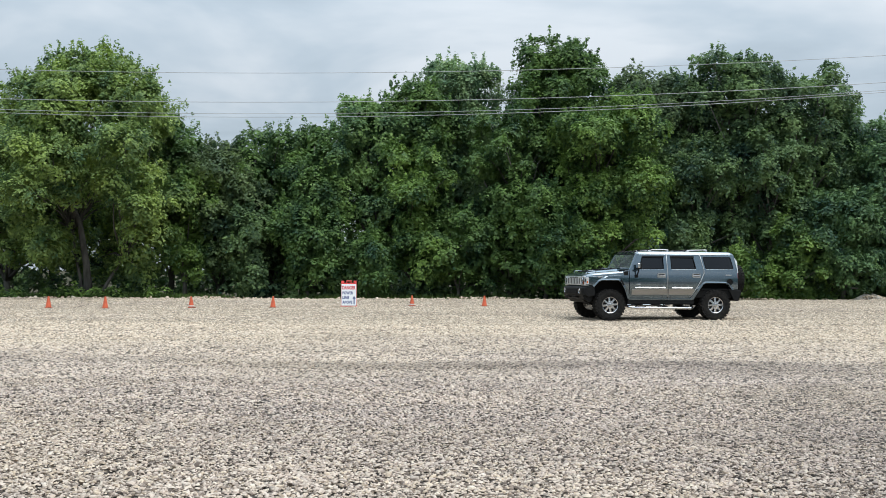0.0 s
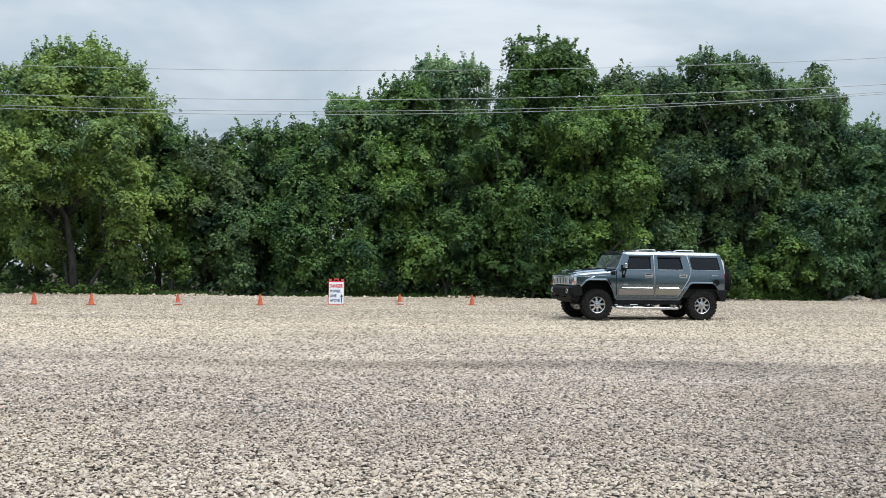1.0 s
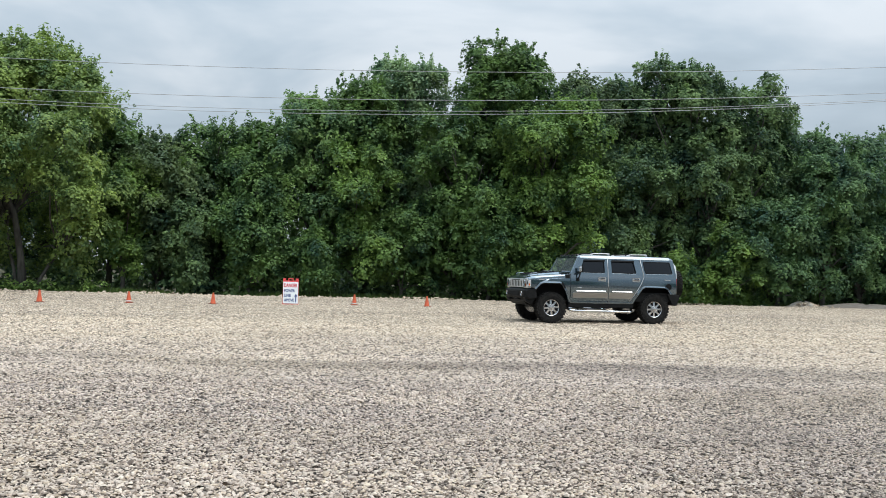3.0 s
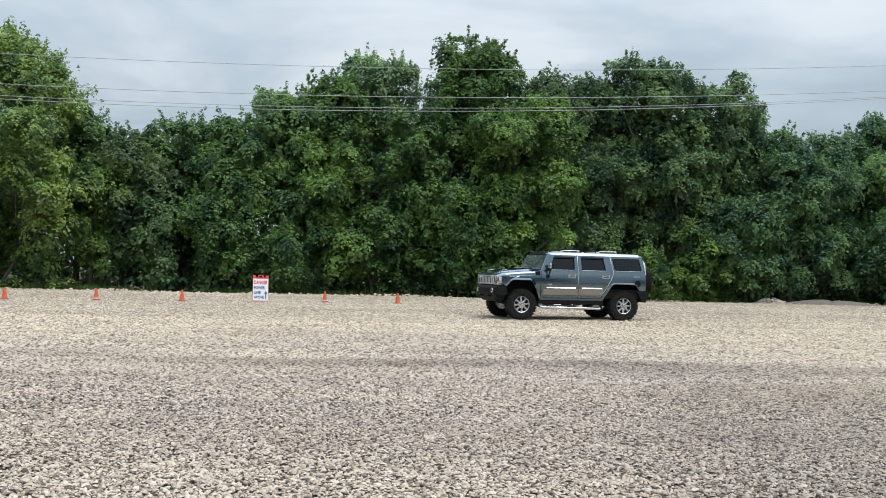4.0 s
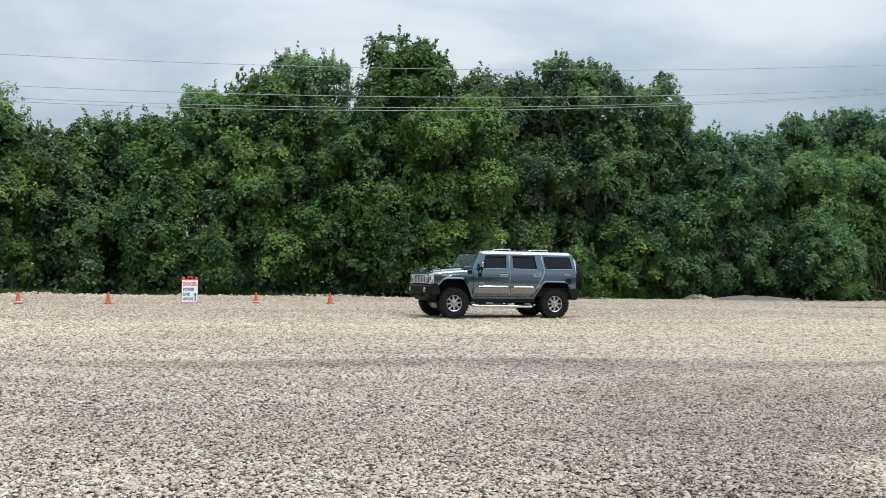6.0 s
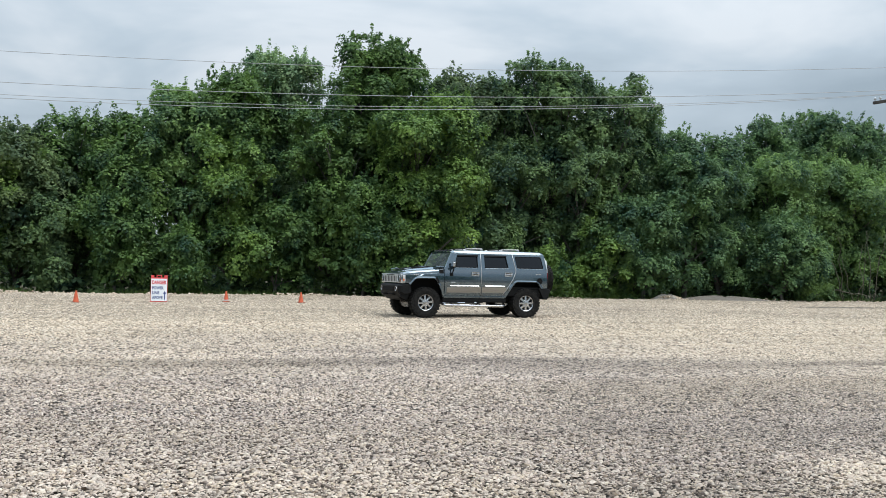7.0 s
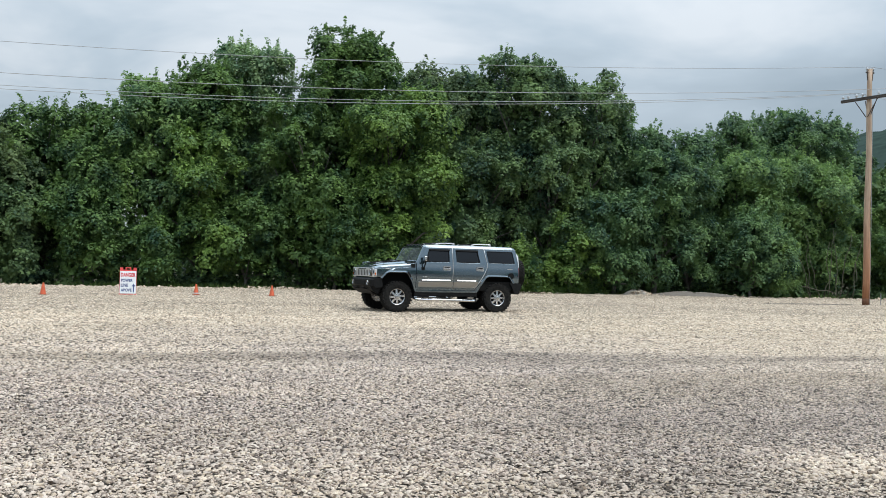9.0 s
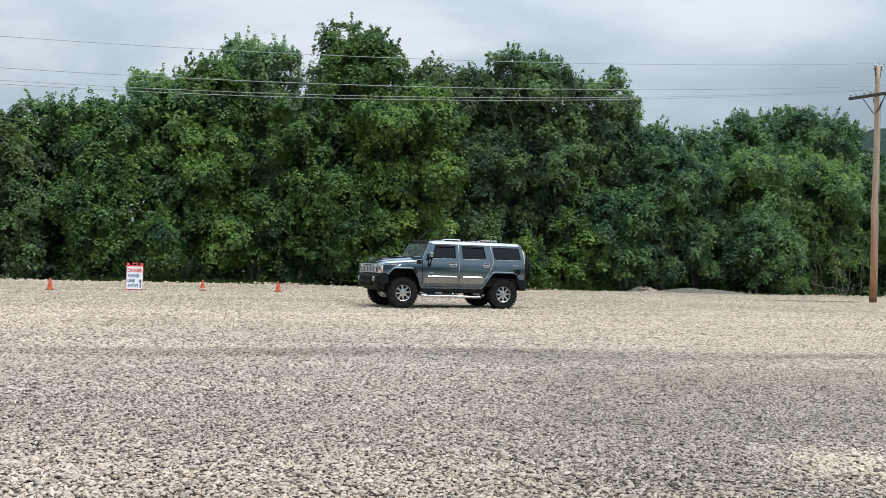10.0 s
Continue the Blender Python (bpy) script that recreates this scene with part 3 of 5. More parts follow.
def tree(seed, x, y, height, radius, base, leaf="mid", lobes=26, stems=1, top_narrow=0.55, dens=118, size=0.146, lean=0.0, lobe=1.0, skirt=1.0, tips=None, clear=None):
    """A tree: stems with limbs, and a crown of lobed sprays between base and height."""
    rng = np.random.default_rng(seed)
    # those on open ground are leafy to the foot
    if base < 0.5:
        skirt = max(skirt, 1.9)
    z0 = ground_height(x, y) if abs(x) < 60 and y < 70 else -0.45
    root = thing("tree", pose(x, y, z0), TREE_LABELS[leaf], "tree", "trees at the edge of the lot")
    bm = bmesh.new()
    tops = []
    for s in range(len(tips) if tips else stems):
        a = rng.uniform(0, 6.28)
        foot = np.array([math.cos(a), math.sin(a), 0]) * (0.25 if stems > 1 else 0)
        tip = np.array([math.cos(a) * radius * (0.35 if stems > 1 else 0.08) + lean * height, math.sin(a) * radius * 0.2, height * rng.uniform(0.78, 0.9)])
        pts = limb_points(rng, foot + np.array([0, 0, -0.15]), tip, 0.0, 8)
        r0 = (0.015 * height + 0.02) / stems ** 0.75
        if tips:
            tx, ty, tz, r0 = tips[s]
            pts = limb_points(rng, (0.14 * (s - 1) * 2, 0.1 * s, -0.15), (tx, ty, tz), 0.04, 8)
        tube(bm, pts, [r0 * (1.35 if i == 0 else 1 - 0.85 * i / 7) for i in range(8)], 8)
        tops.append(pts)
    trunk = part("trunk", bm, M_BARK, root, smooth=True)
    lob = []
    bm = bmesh.new()
    crown = height - base
    for i in range(lobes):
        u = ((i + rng.uniform(0.1, 0.9)) / lobes) ** 0.78
        prof = (math.sin(math.pi * min(1, 0.16 * skirt + u * (1 - 0.16 * skirt) * 0.93 + 0.05)) ** 0.62) if u < 0.55 else (1 - ((u - 0.55) / 0.45) ** 2.0 * (1 - top_narrow * 0.35)) ** 0.5
        ang = i * 2.39996 + rng.uniform(-0.5, 0.5)
        rr = radius * prof * rng.uniform(0.62, 1.0)
        sz = lobe * rng.uniform(0.6, 1.3) * (0.16 * radius + 0.42)
        zz = base + sz * 0.5 + min(1, max(0, u + rng.normal(0, 0.05))) * (crown - sz * 1.3)
        rr = max(0.0, rr - sz * 0.55)
        # uneven growth leaves deep recesses between the boughs
        if noise.noise((0.42 * (x + math.cos(ang) * rr), 0.42 * (y + math.sin(ang) * rr), 0.55 * zz + 3.7)) < -0.14 and u < 0.7:
            rr *= 0.55
        px = math.cos(ang) * rr + lean * zz
        c = np.array([px, math.sin(ang) * rr, zz])
        # the sprays part round the trunk, so that it shows
        if clear and clear[0] < px < clear[1] and zz < clear[2]:
            c[1] = abs(c[1]) + 1.2
        lob.append((c, np.array([sz * rng.uniform(1.0, 1.4), sz * rng.uniform(1.0, 1.4), sz * rng.uniform(0.68, 1.0)])))
        stem = min(tops, key=lambda p: float(np.linalg.norm(p[-1] - c))) if tips else tops[i % len(tops)]
        k = min(6, max(3 if tips else 1, int((zz / height) * 7 * 0.8)))
        pts = limb_points(rng, stem[k], c, 0.1, 4)
        r0 = (0.006 if tips else 0.011) * height * (1 - 0.55 * u)
        tube(bm, pts, [r0, r0 * 0.7, r0 * 0.45, r0 * 0.2], 5)
    tagged(part("branchwork", bm, M_BARK, trunk, smooth=True), kind="stuff")
    v, f = foliage(rng, lob, dens, size)
    # sparse larger leaves in the shaded middle of the crown
    if not tips and dens > 60 and radius > 1.8:
        core = []
        for j in range(max(2, int(crown / 1.1))):
            u = (j + 0.5) / max(2, int(crown / 1.1))
            w = radius * 0.46 * math.sin(math.pi * (0.14 + 0.78 * u)) ** 0.6
            core.append((np.array([lean * (base + u * crown) + rng.normal(0, 0.2), 0.3 + rng.normal(0, 0.2), base + 0.1 * crown + u * crown * 0.76]), np.array([w, w, 0.9])))
        v2, f2 = foliage(rng, core, 20 if leaf != "pale" else 8, 0.32)
        v, f = np.concatenate([v, v2]), np.concatenate([f, f2 + len(v)])
    crown_ob = new("crown", array_mesh("crown", v, f, LEAF[leaf]))
    crown_ob.parent = root
    tagged(crown_ob, kind="stuff")
    return root


def build_trees():
    # the big yellow-green tree, with several stems
    tree(11, -18.2, 49.2, 13.0, 5.6, 1.2, "olive", 88, stems=3, top_narrow=0.0, skirt=1.0, dens=98, lobe=0.86, tips=[(-1.7, 0.3, 7.5, 0.10), (-0.9, 0.0, 11.6, 0.20), (3.3, -0.4, 4.4, 0.11)], clear=(-0.9, 1.9, 4.6))
    tree(12, -23.4, 51.6, 11.0, 4.2, 1.6, "olive", 42)
    tree(13, -22.8, 55.5, 10.6, 3.8, 2.6, "mid", 24)
    tree(14, -15.0, 52.4, 10.7, 2.7, 2.2, "mid", 28)
    tree(15, -30.5, 53.0, 11.6, 4.0, 1.2, "mid", 26)
    # the lower row
    tree(21, -12.2, 52.5, 9.3, 3.2, 1.2, "brown", 30)
    tree(22, -9.4, 53.2, 9.8, 3.0, 1.2, "mid", 28)
    tree(23, -6.9, 52.0, 9.8, 2.9, 0.9, "mid", 28)
    tree(24, -13.6, 50.4, 7.2, 1.9, 0.9, "bright", 20)
    tree(25, -10.6, 50.6, 5.2, 2.0, 0.3, "deep", 16)
    tree(26, -7.1, 50.3, 5.5, 2.3, 0.3, "mid", 18)
    # the middle: two high crowns behind a full green one
    tree(31, -4.0, 53.0, 11.8, 3.0, 3.0, "sage", 36, top_narrow=0.7)
    tree(32, 0.9, 55.0, 14.2, 2.7, 5.0, "pale", 46, dens=112, top_narrow=0.9)
    tree(30, -1.5, 53.6, 12.6, 2.9, 4.5, "mid", 40)
    tree(33, -1.6, 51.4, 8.6, 2.8, 0.8, "bright", 28)
    tree(34, 6.3, 54.5, 14.9, 3.6, 4.0, "mid", 66, top_narrow=0.8)
    tree(35, 8.4, 51.4, 11.4, 4.2, 0.6, "bright", 56, top_narrow=0.9)
    tree(36, 3.6, 51.8, 10.4, 3.0, 0.6, "mid", 32)
    tree(37, 5.4, 50.6, 6.4, 2.8, 0.1, "mid", 30, skirt=2.2)
    tree(29, 6.6, 50.3, 2.6, 1.7, 0.0, "mid", 13, lobe=0.85, skirt=2.2)
    tree(38, 0.8, 50.9, 5.2, 2.3, 0.2, "mid", 18)
    tree(39, -3.9, 50.2, 3.8, 2.0, 0.1, "mid", 14)
    # the dark ones
    tree(41, 11.3, 55.5, 13.6, 3.1, 4.0, "brown", 42, top_narrow=0.9)
    tree(40, 13.6, 55.8, 13.9, 3.0, 4.0, "deep", 38, top_narrow=0.8, dens=112)
    tree(42, 16.7, 54.6, 14.5, 3.3, 4.0, "deep", 48, dens=104)
    tree(43, 20.7, 55.0, 13.8, 3.2, 4.0, "deep", 44, dens=104)
    tree(44, 13.6, 52.8, 9.2, 2.8, 1.2, "deep", 28)
    tree(45, 18.3, 53.0, 9.8, 2.8, 0.8, "deep", 28)
    tree(46, 23.0, 56.0, 12.0, 2.4, 1.0, "blue", 30, top_narrow=0.2)
    tree(47, 25.6, 56.6, 11.0, 2.5, 2.0, "blue", 30, top_narrow=0.3)
    # bushes in front of them
    tree(51, 13.3, 50.6, 2.7, 1.4, 0.1, "mid", 11, lobe=0.8)
    tree(52, 15.6, 50.9, 3.1, 1.5, 0.1, "bright", 12, lobe=0.8)
    tree(53, 18.9, 51.6, 4.4, 2.0, 0.1, "bright", 16, lobe=0.9)
    tree(54, 21.6, 51.8, 6.4, 2.6, 0.1, "blue", 24)
    # the row that runs on to the east
    tree(61, 25.0, 53.5, 9.3, 2.9, 0.2, "blue", 32)
    tree(62, 27.9, 55.0, 10.4, 2.4, 0.3, "blue", 32, top_narrow=0.3)
    tree(63, 30.6, 59.0, 9.4, 2.6, 1.0, "mid", 24)
    tree(64, 33.0, 57.0, 9.8, 3.6, 0.3, "sage", 42, skirt=1.6)
    tree(65, 37.8, 58.0, 10.2, 4.0, 0.3, "sage", 44, skirt=1.6)
    tree(66, 34.6, 61.0, 12.8, 3.0, 6.0, "blue", 32, top_narrow=0.3)
    tree(67, 38.2, 61.0, 13.6, 3.2, 6.0, "blue", 36, top_narrow=0.3)
    tree(68, 42.0, 61.5, 13.2, 3.0, 6.0, "blue", 32, top_narrow=0.2)
    tree(69, 44.5, 57.5, 8.4, 4.2, 0.3, "sage", 36, skirt=1.6)
    tree(70, 31.0, 52.8, 5.2, 2.4, 0.1, "blue", 18)
    tree(71, 32.6, 53.4, 4.6, 2.2, 0.1, "sage", 18, skirt=2.0)
    # the woods behind
    for i in range(13):
        tree(80 + i, -36 + 6.6 * i + (i % 3) * 0.7, 60.5 + (i % 2) * 3.5, 8.2 + (i * 7 % 5) * 0.6, 3.6, 0.2, "deep", 24, dens=26, size=0.36, lobe=1.2)
    # unseen trees at the camera's back, added to darken the vehicle's reflections
    behind = tree(99, -62, -40, 10.5, 3.8, 0.2, "deep", 20, dens=12, size=0.55, lobe=1.3)
    for i in range(1, 12):
        copy_thing(behind, pose(-62 + 12 * i + (i % 3), -40 - (i % 2) * 4, -0.05, 0, 0, 47 * i))


def build_undergrowth():
    """Shrubs and saplings that fill the foot of the woods."""
    rng = np.random.default_rng(77)
    lobes = []
    for i in range(150):
        x = -36 + 84 * (i + rng.uniform(0, 1)) / 150
        y = 52.6 + 0.12 * x + rng.uniform(0, 4.0) + (2.2 if x < -13 else 0.0)
        s = rng.uniform(0.55, 1.0)
        lobes.append((np.array([x, y, s * 0.75 - 0.3]), np.array([s * 1.2, s, s * 1.15])))
    # low shrubs that hide the feet of the trees
    for i in range(70):
        x = -11 + 55 * (i + rng.uniform(0, 1)) / 70
        z = rng.uniform(0.3, 0.75)
        lobes.append((np.array([x, 50.9 + 0.12 * x + rng.uniform(0, 0.9), z * 0.6 - 0.25]), np.array([z * 1.5, z * 0.8, z])))
    v, f = foliage(rng, lobes, 42, 0.24)
    ob = new("undergrowth", array_mesh("undergrowth", v, f, LEAF["deep"]))
    tagged(ob, "dense dark undergrowth at the foot of the woods", "undergrowth", kind="stuff")
    weeds = []
    for i in range(150):
        x = rng.uniform(12.5, 21) if i < 110 else rng.uniform(-34, -14)
        z = rng.uniform(0.20, 0.42)
        weeds.append((np.array([x, 49.1 + 0.12 * x + rng.uniform(0, 0.9), z * 0.5 - 0.05]), np.array([z * 2.0, z * 1.2, z])))
    v, f = foliage(rng, weeds, 130, 0.13)
    ob = new("weeds", array_mesh("weeds", v, f, LEAF["bright"]))
    tagged(ob, "fresh green weeds behind the rubble edge", "weeds", kind="stuff")


build_trees()
build_undergrowth()


def sapling_clump():
    """Bare, leaning young stems at the edge of the woods."""
    rng = np.random.default_rng(55)
    x0, y0 = 37.0, 53.6
    root = thing("sapling_clump", pose(x0, y0, ground_height(x0, y0)), "clump of thin bare leaning saplings at the wood's edge", "saplings")
    for i in range(9):
        bx, lean = -1.5 + 0.36 * i + rng.uniform(-0.1, 0.1), rng.normal(0.04, 0.13)
        h = rng.uniform(2.8, 5.0)
        pts = limb_points(rng, (bx, rng.uniform(-0.2, 0.4), -0.1), (bx + lean * h, rng.uniform(-0.2, 0.5), h), 0.02, 6)
        part("stem", tube(bmesh.new(), pts, [0.028 * (1 - 0.12 * k) for k in range(6)], 6), M_SAPLING, root, smooth=True)
    pts = limb_points(rng, (-2.6, -0.2, 0.75), (0.2, 0.0, 0.45), 0.03, 6)
    part("fallen_branch", tube(bmesh.new(), pts, 0.026, 6), M_SAPLING, root, smooth=True)


sapling_clump()


# ---- traffic cones ----
def traffic_cone():
    root = thing("traffic_cone", pose(0, 0, 0), "small orange plastic traffic cone standing on gravel", "traffic cone", "cones along the edge of the lot")
    bm = bmesh.new()
    lathe(bm, [(0.104, 0.025), (0.096, 0.04), (0.031, 0.395), (0.026, 0.41), (0.017, 0.41), (0.017, 0.37)], 20)
    part("cone_body", bm, M_CONE, root, smooth=True)
    bm = box(bmesh.new(), -0.125, 0.125, -0.125, 0.125, 0.0, 0.03, 0.012)
    part("base_plate", bm, M_CONE_FOOT, root)
    return root


CONES = [(-13.6, 33.0, 10, 1.0, 0), (-11.75, 33.3, 60, 1.0, 0), (-9.05, 34.4, 35, 1.02, 1), (-6.22, 35.0, 80, 1.0, 0), (-1.2, 37.0, 20, 1.0, 1), (1.61, 37.4, 50, 1.03, 0)]
first_cone = traffic_cone()
for i, (x, y, a, s, collar) in enumerate(CONES):
    c = first_cone if i == 0 else copy_thing(first_cone, pose(0, 0, 0))
    c.matrix_basis = pose(x, y, ground_height(x, y), 0.6, -0.8, a)
    if collar:
        bm = lathe(bmesh.new(), [(0.0960, 0.052), (0.0890, 0.090), (0.0860, 0.090), (0.0930, 0.052)], 20, closed=True)
        part("dirty_collar", bm, M_COLLAR, c, "scuffed white band", smooth=True)
        tagged(c, "orange traffic cone with a scuffed white foot band")


# ---- the A-frame danger sign ----
def text_mesh(body, width, height):
    cu = bpy.data.curves.new("words", "FONT")
    cu.body, cu.extrude, cu.offset = body, 0.0015, 0.040
    ob = bpy.data.objects.new("words", cu)
    me = bpy.data.meshes.new_from_object(ob)
    bpy.data.objects.remove(ob)
    n = len(me.vertices)
    co = np.empty(n * 3, dtype=np.float32)
    me.vertices.foreach_get("co", co)
    co = co.reshape(-1, 3)
    lo, hi = co.min(0), co.max(0)
    co[:, 0] = (co[:, 0] - lo[0]) / (hi[0] - lo[0]) * width
    co[:, 1] = (co[:, 1] - lo[1]) / (hi[1] - lo[1]) * height
    me.vertices.foreach_set("co", co.ravel())
    return me


def danger_sign():
    x, y = -3.58, 36.3
    root = thing("a_frame_sign", pose(x, y, ground_height(x, y), 0, 0, 6), "red and white folding A-frame sign warning of the power line above", "sign")
    W, H, spread = 0.29, 1.0, 0.26
    for side in (-1, 1):
        lean = math.degrees(math.atan2(spread, H)) * side
        m = pose(0, side * spread, 0, lean, 0, 0 if side < 0 else 0)
        bm = bmesh.new()
        box(bm, -W, W, -0.016, 0.016, 0.03, 0.86, 0.008)
        for fx in (-0.25, 0.25):
            box(bm, fx - 0.05, fx + 0.05, -0.018, 0.018, 0.0, 0.04, 0.004)
        f = part("frame_panel", bm, M_SIGN_RED, root, "red moulded plastic leaf")
        f.matrix_basis = m
        bm = bmesh.new()
        box(bm, -W, W, -0.02, 0.02, 0.86, 0.915, 0.006)
        for a, b, z0, z1 in ((-W, -0.175, 0.91, 1.0), (-0.10, -0.06, 0.91, 1.0), (-0.10, 0.10, 0.975, 1.012), (0.06, 0.10, 0.91, 1.0), (0.175, W, 0.91, 1.0)):
            box(bm, a, b, -0.02, 0.02, z0, z1, 0.008)
        hd = part("header", bm, M_SIGN_RED, root, "red plastic hinge header with hand holes")
        hd.matrix_basis = m
        bm = box(bmesh.new(), -W + 0.012, W - 0.012, -0.006, 0.006, 0.035, 0.868, 0.002)
        s = part("sheet", bm, M_SIGN_WHITE, root, "white printed sheet")
        s.matrix_basis = m @ pose(0, 0.021 * side, 0)
        for body, x0, w, z0, h, mat in (("DANGER", -0.25, 0.50, 0.655, 0.145, M_INK_RED), ("POWER", -0.24, 0.40, 0.465, 0.115, M_INK_BLUE),
                                        ("LINE", -0.24, 0.25, 0.285, 0.115, M_INK_BLUE), ("ABOVE", -0.24, 0.37, 0.105, 0.115, M_INK_BLUE)):
            me = text_mesh(body, w, h)
            me.materials.append(mat)
            wd = new("lettering", me)
            wd.parent = s
            wd.matrix_basis = pose(x0 if side < 0 else -x0, 0.008 * side, z0, 90, 0, 0 if side < 0 else 180)
        bm = bmesh.new()
        box(bm, 0.177, 0.217, -0.0015, 0.0015, 0.085, 0.31)
        q = [bm.verts.new((px, yy, pz)) for yy in (-0.0015, 0.0015) for px, pz in ((0.135, 0.30), (0.259, 0.30), (0.197, 0.41))]
        bm.faces.new(q[:3][::-1])
        bm.faces.new(q[3:])
        for i in range(3):
            bm.faces.new((q[i], q[(i + 1) % 3], q[3 + (i + 1) % 3], q[3 + i]))
        ar = part("arrow", bm, M_INK_BLUE, s)
        ar.matrix_basis = pose(0, 0.008 * side, 0)
        bm = box(bmesh.new(), -W - 0.02, W + 0.02, -0.02, 0.02, 0.0, 0.02, 0.004)
        ft = part("foot_rail", bm, M_SIGN_RED, root)
        ft.matrix_basis = m
    return root


danger_sign()

# ---- power pole and lines ----
POLE_X, POLE_Y = 29.5, 40.0


def power_pole():
    root = thing("power_pole", pose(POLE_X, POLE_Y, ground_height(POLE_X, POLE_Y) - 0.05), "tall weathered brown wooden power pole with a timber crossarm", "power pole")
    bm = bmesh.new()
    k = 14
    tube(bm, [(0.02 * math.sin(i * 0.9), 0, 0.36 + (11.30 - 0.36) * i / k) for i in range(k + 1)], [0.165 - 0.055 * i / k for i in range(k + 1)], 16)
    shaft = part("shaft", bm, M_POLE, root, smooth=True)
    bm = tube(bmesh.new(), [(0, 0, -0.2), (0, 0, 0.2), (0.0, 0, 0.364)], [0.172, 0.168, 0.1655], 16)
    part("butt", bm, M_POLE_FOOT, root, "dark creosoted butt", smooth=True)
    bm = box(bmesh.new(), -0.06, 0.06, -1.38, 1.38, 9.82, 9.96, 0.012)
    arm = part("crossarm", bm, M_ARM, root, "dark weathered timber crossarm")
    arm.matrix_basis = pose(-0.16, 0, 0, 0, 0, 18)
    for s in (-1, 1):
        for off in (0.0, 0.12):
            bm = tube(bmesh.new(), [(-0.15 + off * 2, s * (0.85 - off * 3.5), 9.84), (-0.13 + off, s * 0.06, 9.0)], 0.022, 6)
            part("brace", bm, M_ARM, root)
    for yy in (1.29, 1.0, 0.55, 0.22, -0.65, -1.26):
        bm = lathe(bmesh.new(), [(0.018, 9.96), (0.02, 10.03), (0.065, 10.04), (0.075, 10.07), (0.045, 10.09), (0.055, 10.11), (0.05, 10.135), (0.02, 10.15)], 12, center=(-0.16, yy, 0))
        ins = part("insulator", bm, M_PORCELAIN, arm, "white porcelain insulator", smooth=True)
        ins.matrix_basis = pose(0.16, 0, 0)
    for xx in (-0.17, 0.17):
        part("insulator_pin", tube(bmesh.new(), [(xx * 0.75, 0, 10.75), (xx * 0.9, 0, 11.05), (xx, 0, 11.26)], 0.022, 6), M_ARM, root)
        bm = lathe(bmesh.new(), [(0.018, 11.14), (0.018, 11.26), (0.055, 11.27), (0.06, 11.31), (0.04, 11.33), (0.045, 11.36), (0.02, 11.38)], 12, center=(xx, 0, 0))
        part("insulator", bm, M_PORCELAIN, root, "white porcelain insulator", smooth=True)
    bm = box(bmesh.new(), -0.22, 0.22, -0.03, 0.03, 11.09, 11.15, 0.006)
    part("top_bracket", bm, M_ARM, root)
    bm = tube(bmesh.new(), [(0.17, -0.06, 0.0), (0.165, -0.06, 4.0), (0.14, -0.05, 9.6)], 0.012, 6)
    part("ground_wire", bm, M_WIRE, root)
    bm = tube(bmesh.new(), [(0.55, -0.35, 0.0), (0.55, -0.35, 0.62)], 0.02, 8)
    part("marker_stake", bm, M_STEEL, root)
    return root


power_pole()


def power_line(name, y, z_pole, sag, radius=0.012, x_end=-49.5):
    bm = bmesh.new()
    x0, x1 = x_end, POLE_X
    mid, half = (x0 + x1) / 2, (x1 - x0) / 2
    pts = [(x, y, z_pole - sag * (1 - ((x - mid) / half) ** 2)) for x in np.linspace(x0, x1, 49)]
    tube(bm, pts, radius, 6)
    # the span on the far side of the pole
    pts = [(x1 + d, y - 0.1 * d, z_pole - sag * (1 - (d / 40 - 1) ** 2)) for d in np.linspace(0, 60, 25)]
    tube(bm, pts, radius, 6)
    ob = link_bm(name, bm, M_WIRE, smooth=True)
    return tagged(ob, "thin sagging aluminium power line overhead", "power line", "overhead power lines")


for y, z, sag, r in ((40.0, 11.37, 1.75, 0.011), (38.6, 10.09, 1.95, 0.012), (40.95, 10.28, 2.22, 0.011), (41.24, 10.29, 2.33, 0.012)):
    power_line("power_line", y, z, sag, r)


# ---- heaps at the lot's edge, grass, far hill ----
def heap(name, x, y, rx, ry, h, mat, label, seed):
    bm = bmesh.new()
    n, k = 28, 8
    rng = np.random.default_rng(seed)
    ph = rng.uniform(0, 6.28, 4)
    rings = []
    for j in range(k + 1):
        u = j / k
        ring = []
        for i in range(n):
            a = 2 * math.pi * i / n
            w = 1 + 0.16 * math.sin(2 * a + ph[0]) + 0.1 * math.sin(5 * a + ph[1])
            zz = h * (1 - u ** 2.6) * (1 + 0.22 * math.sin(3 * a + ph[2]) + 0.15 * math.sin(7 * a + ph[3])) - 0.04
            ring.append(bm.verts.new((math.cos(a) * rx * u * w, math.sin(a) * ry * u * w, zz if j else h - 0.04)))
        rings.append(ring)
    for a, b in zip(rings, rings[1:]):
        for i in range(n):
            bm.faces.new((a[i], b[i], b[(i + 1) % n], a[(i + 1) % n]))
    ob = link_bm(name, bm, mat, smooth=True)
    ob.matrix_basis = pose(x, y, ground_height(x, y))
    return tagged(ob, label, "mound")


heap("gravel_heap", 22.6, 50.6, 1.0, 0.7, 0.30, M_GROUND_HEAP, "low heap of pale gravel and dirt beside the woods", 3)
heap("dirt_mound", 26.4, 51.4, 4.0, 0.9, 0.27, M_DIRT, "long low mound of dark soil beside the woods", 5)


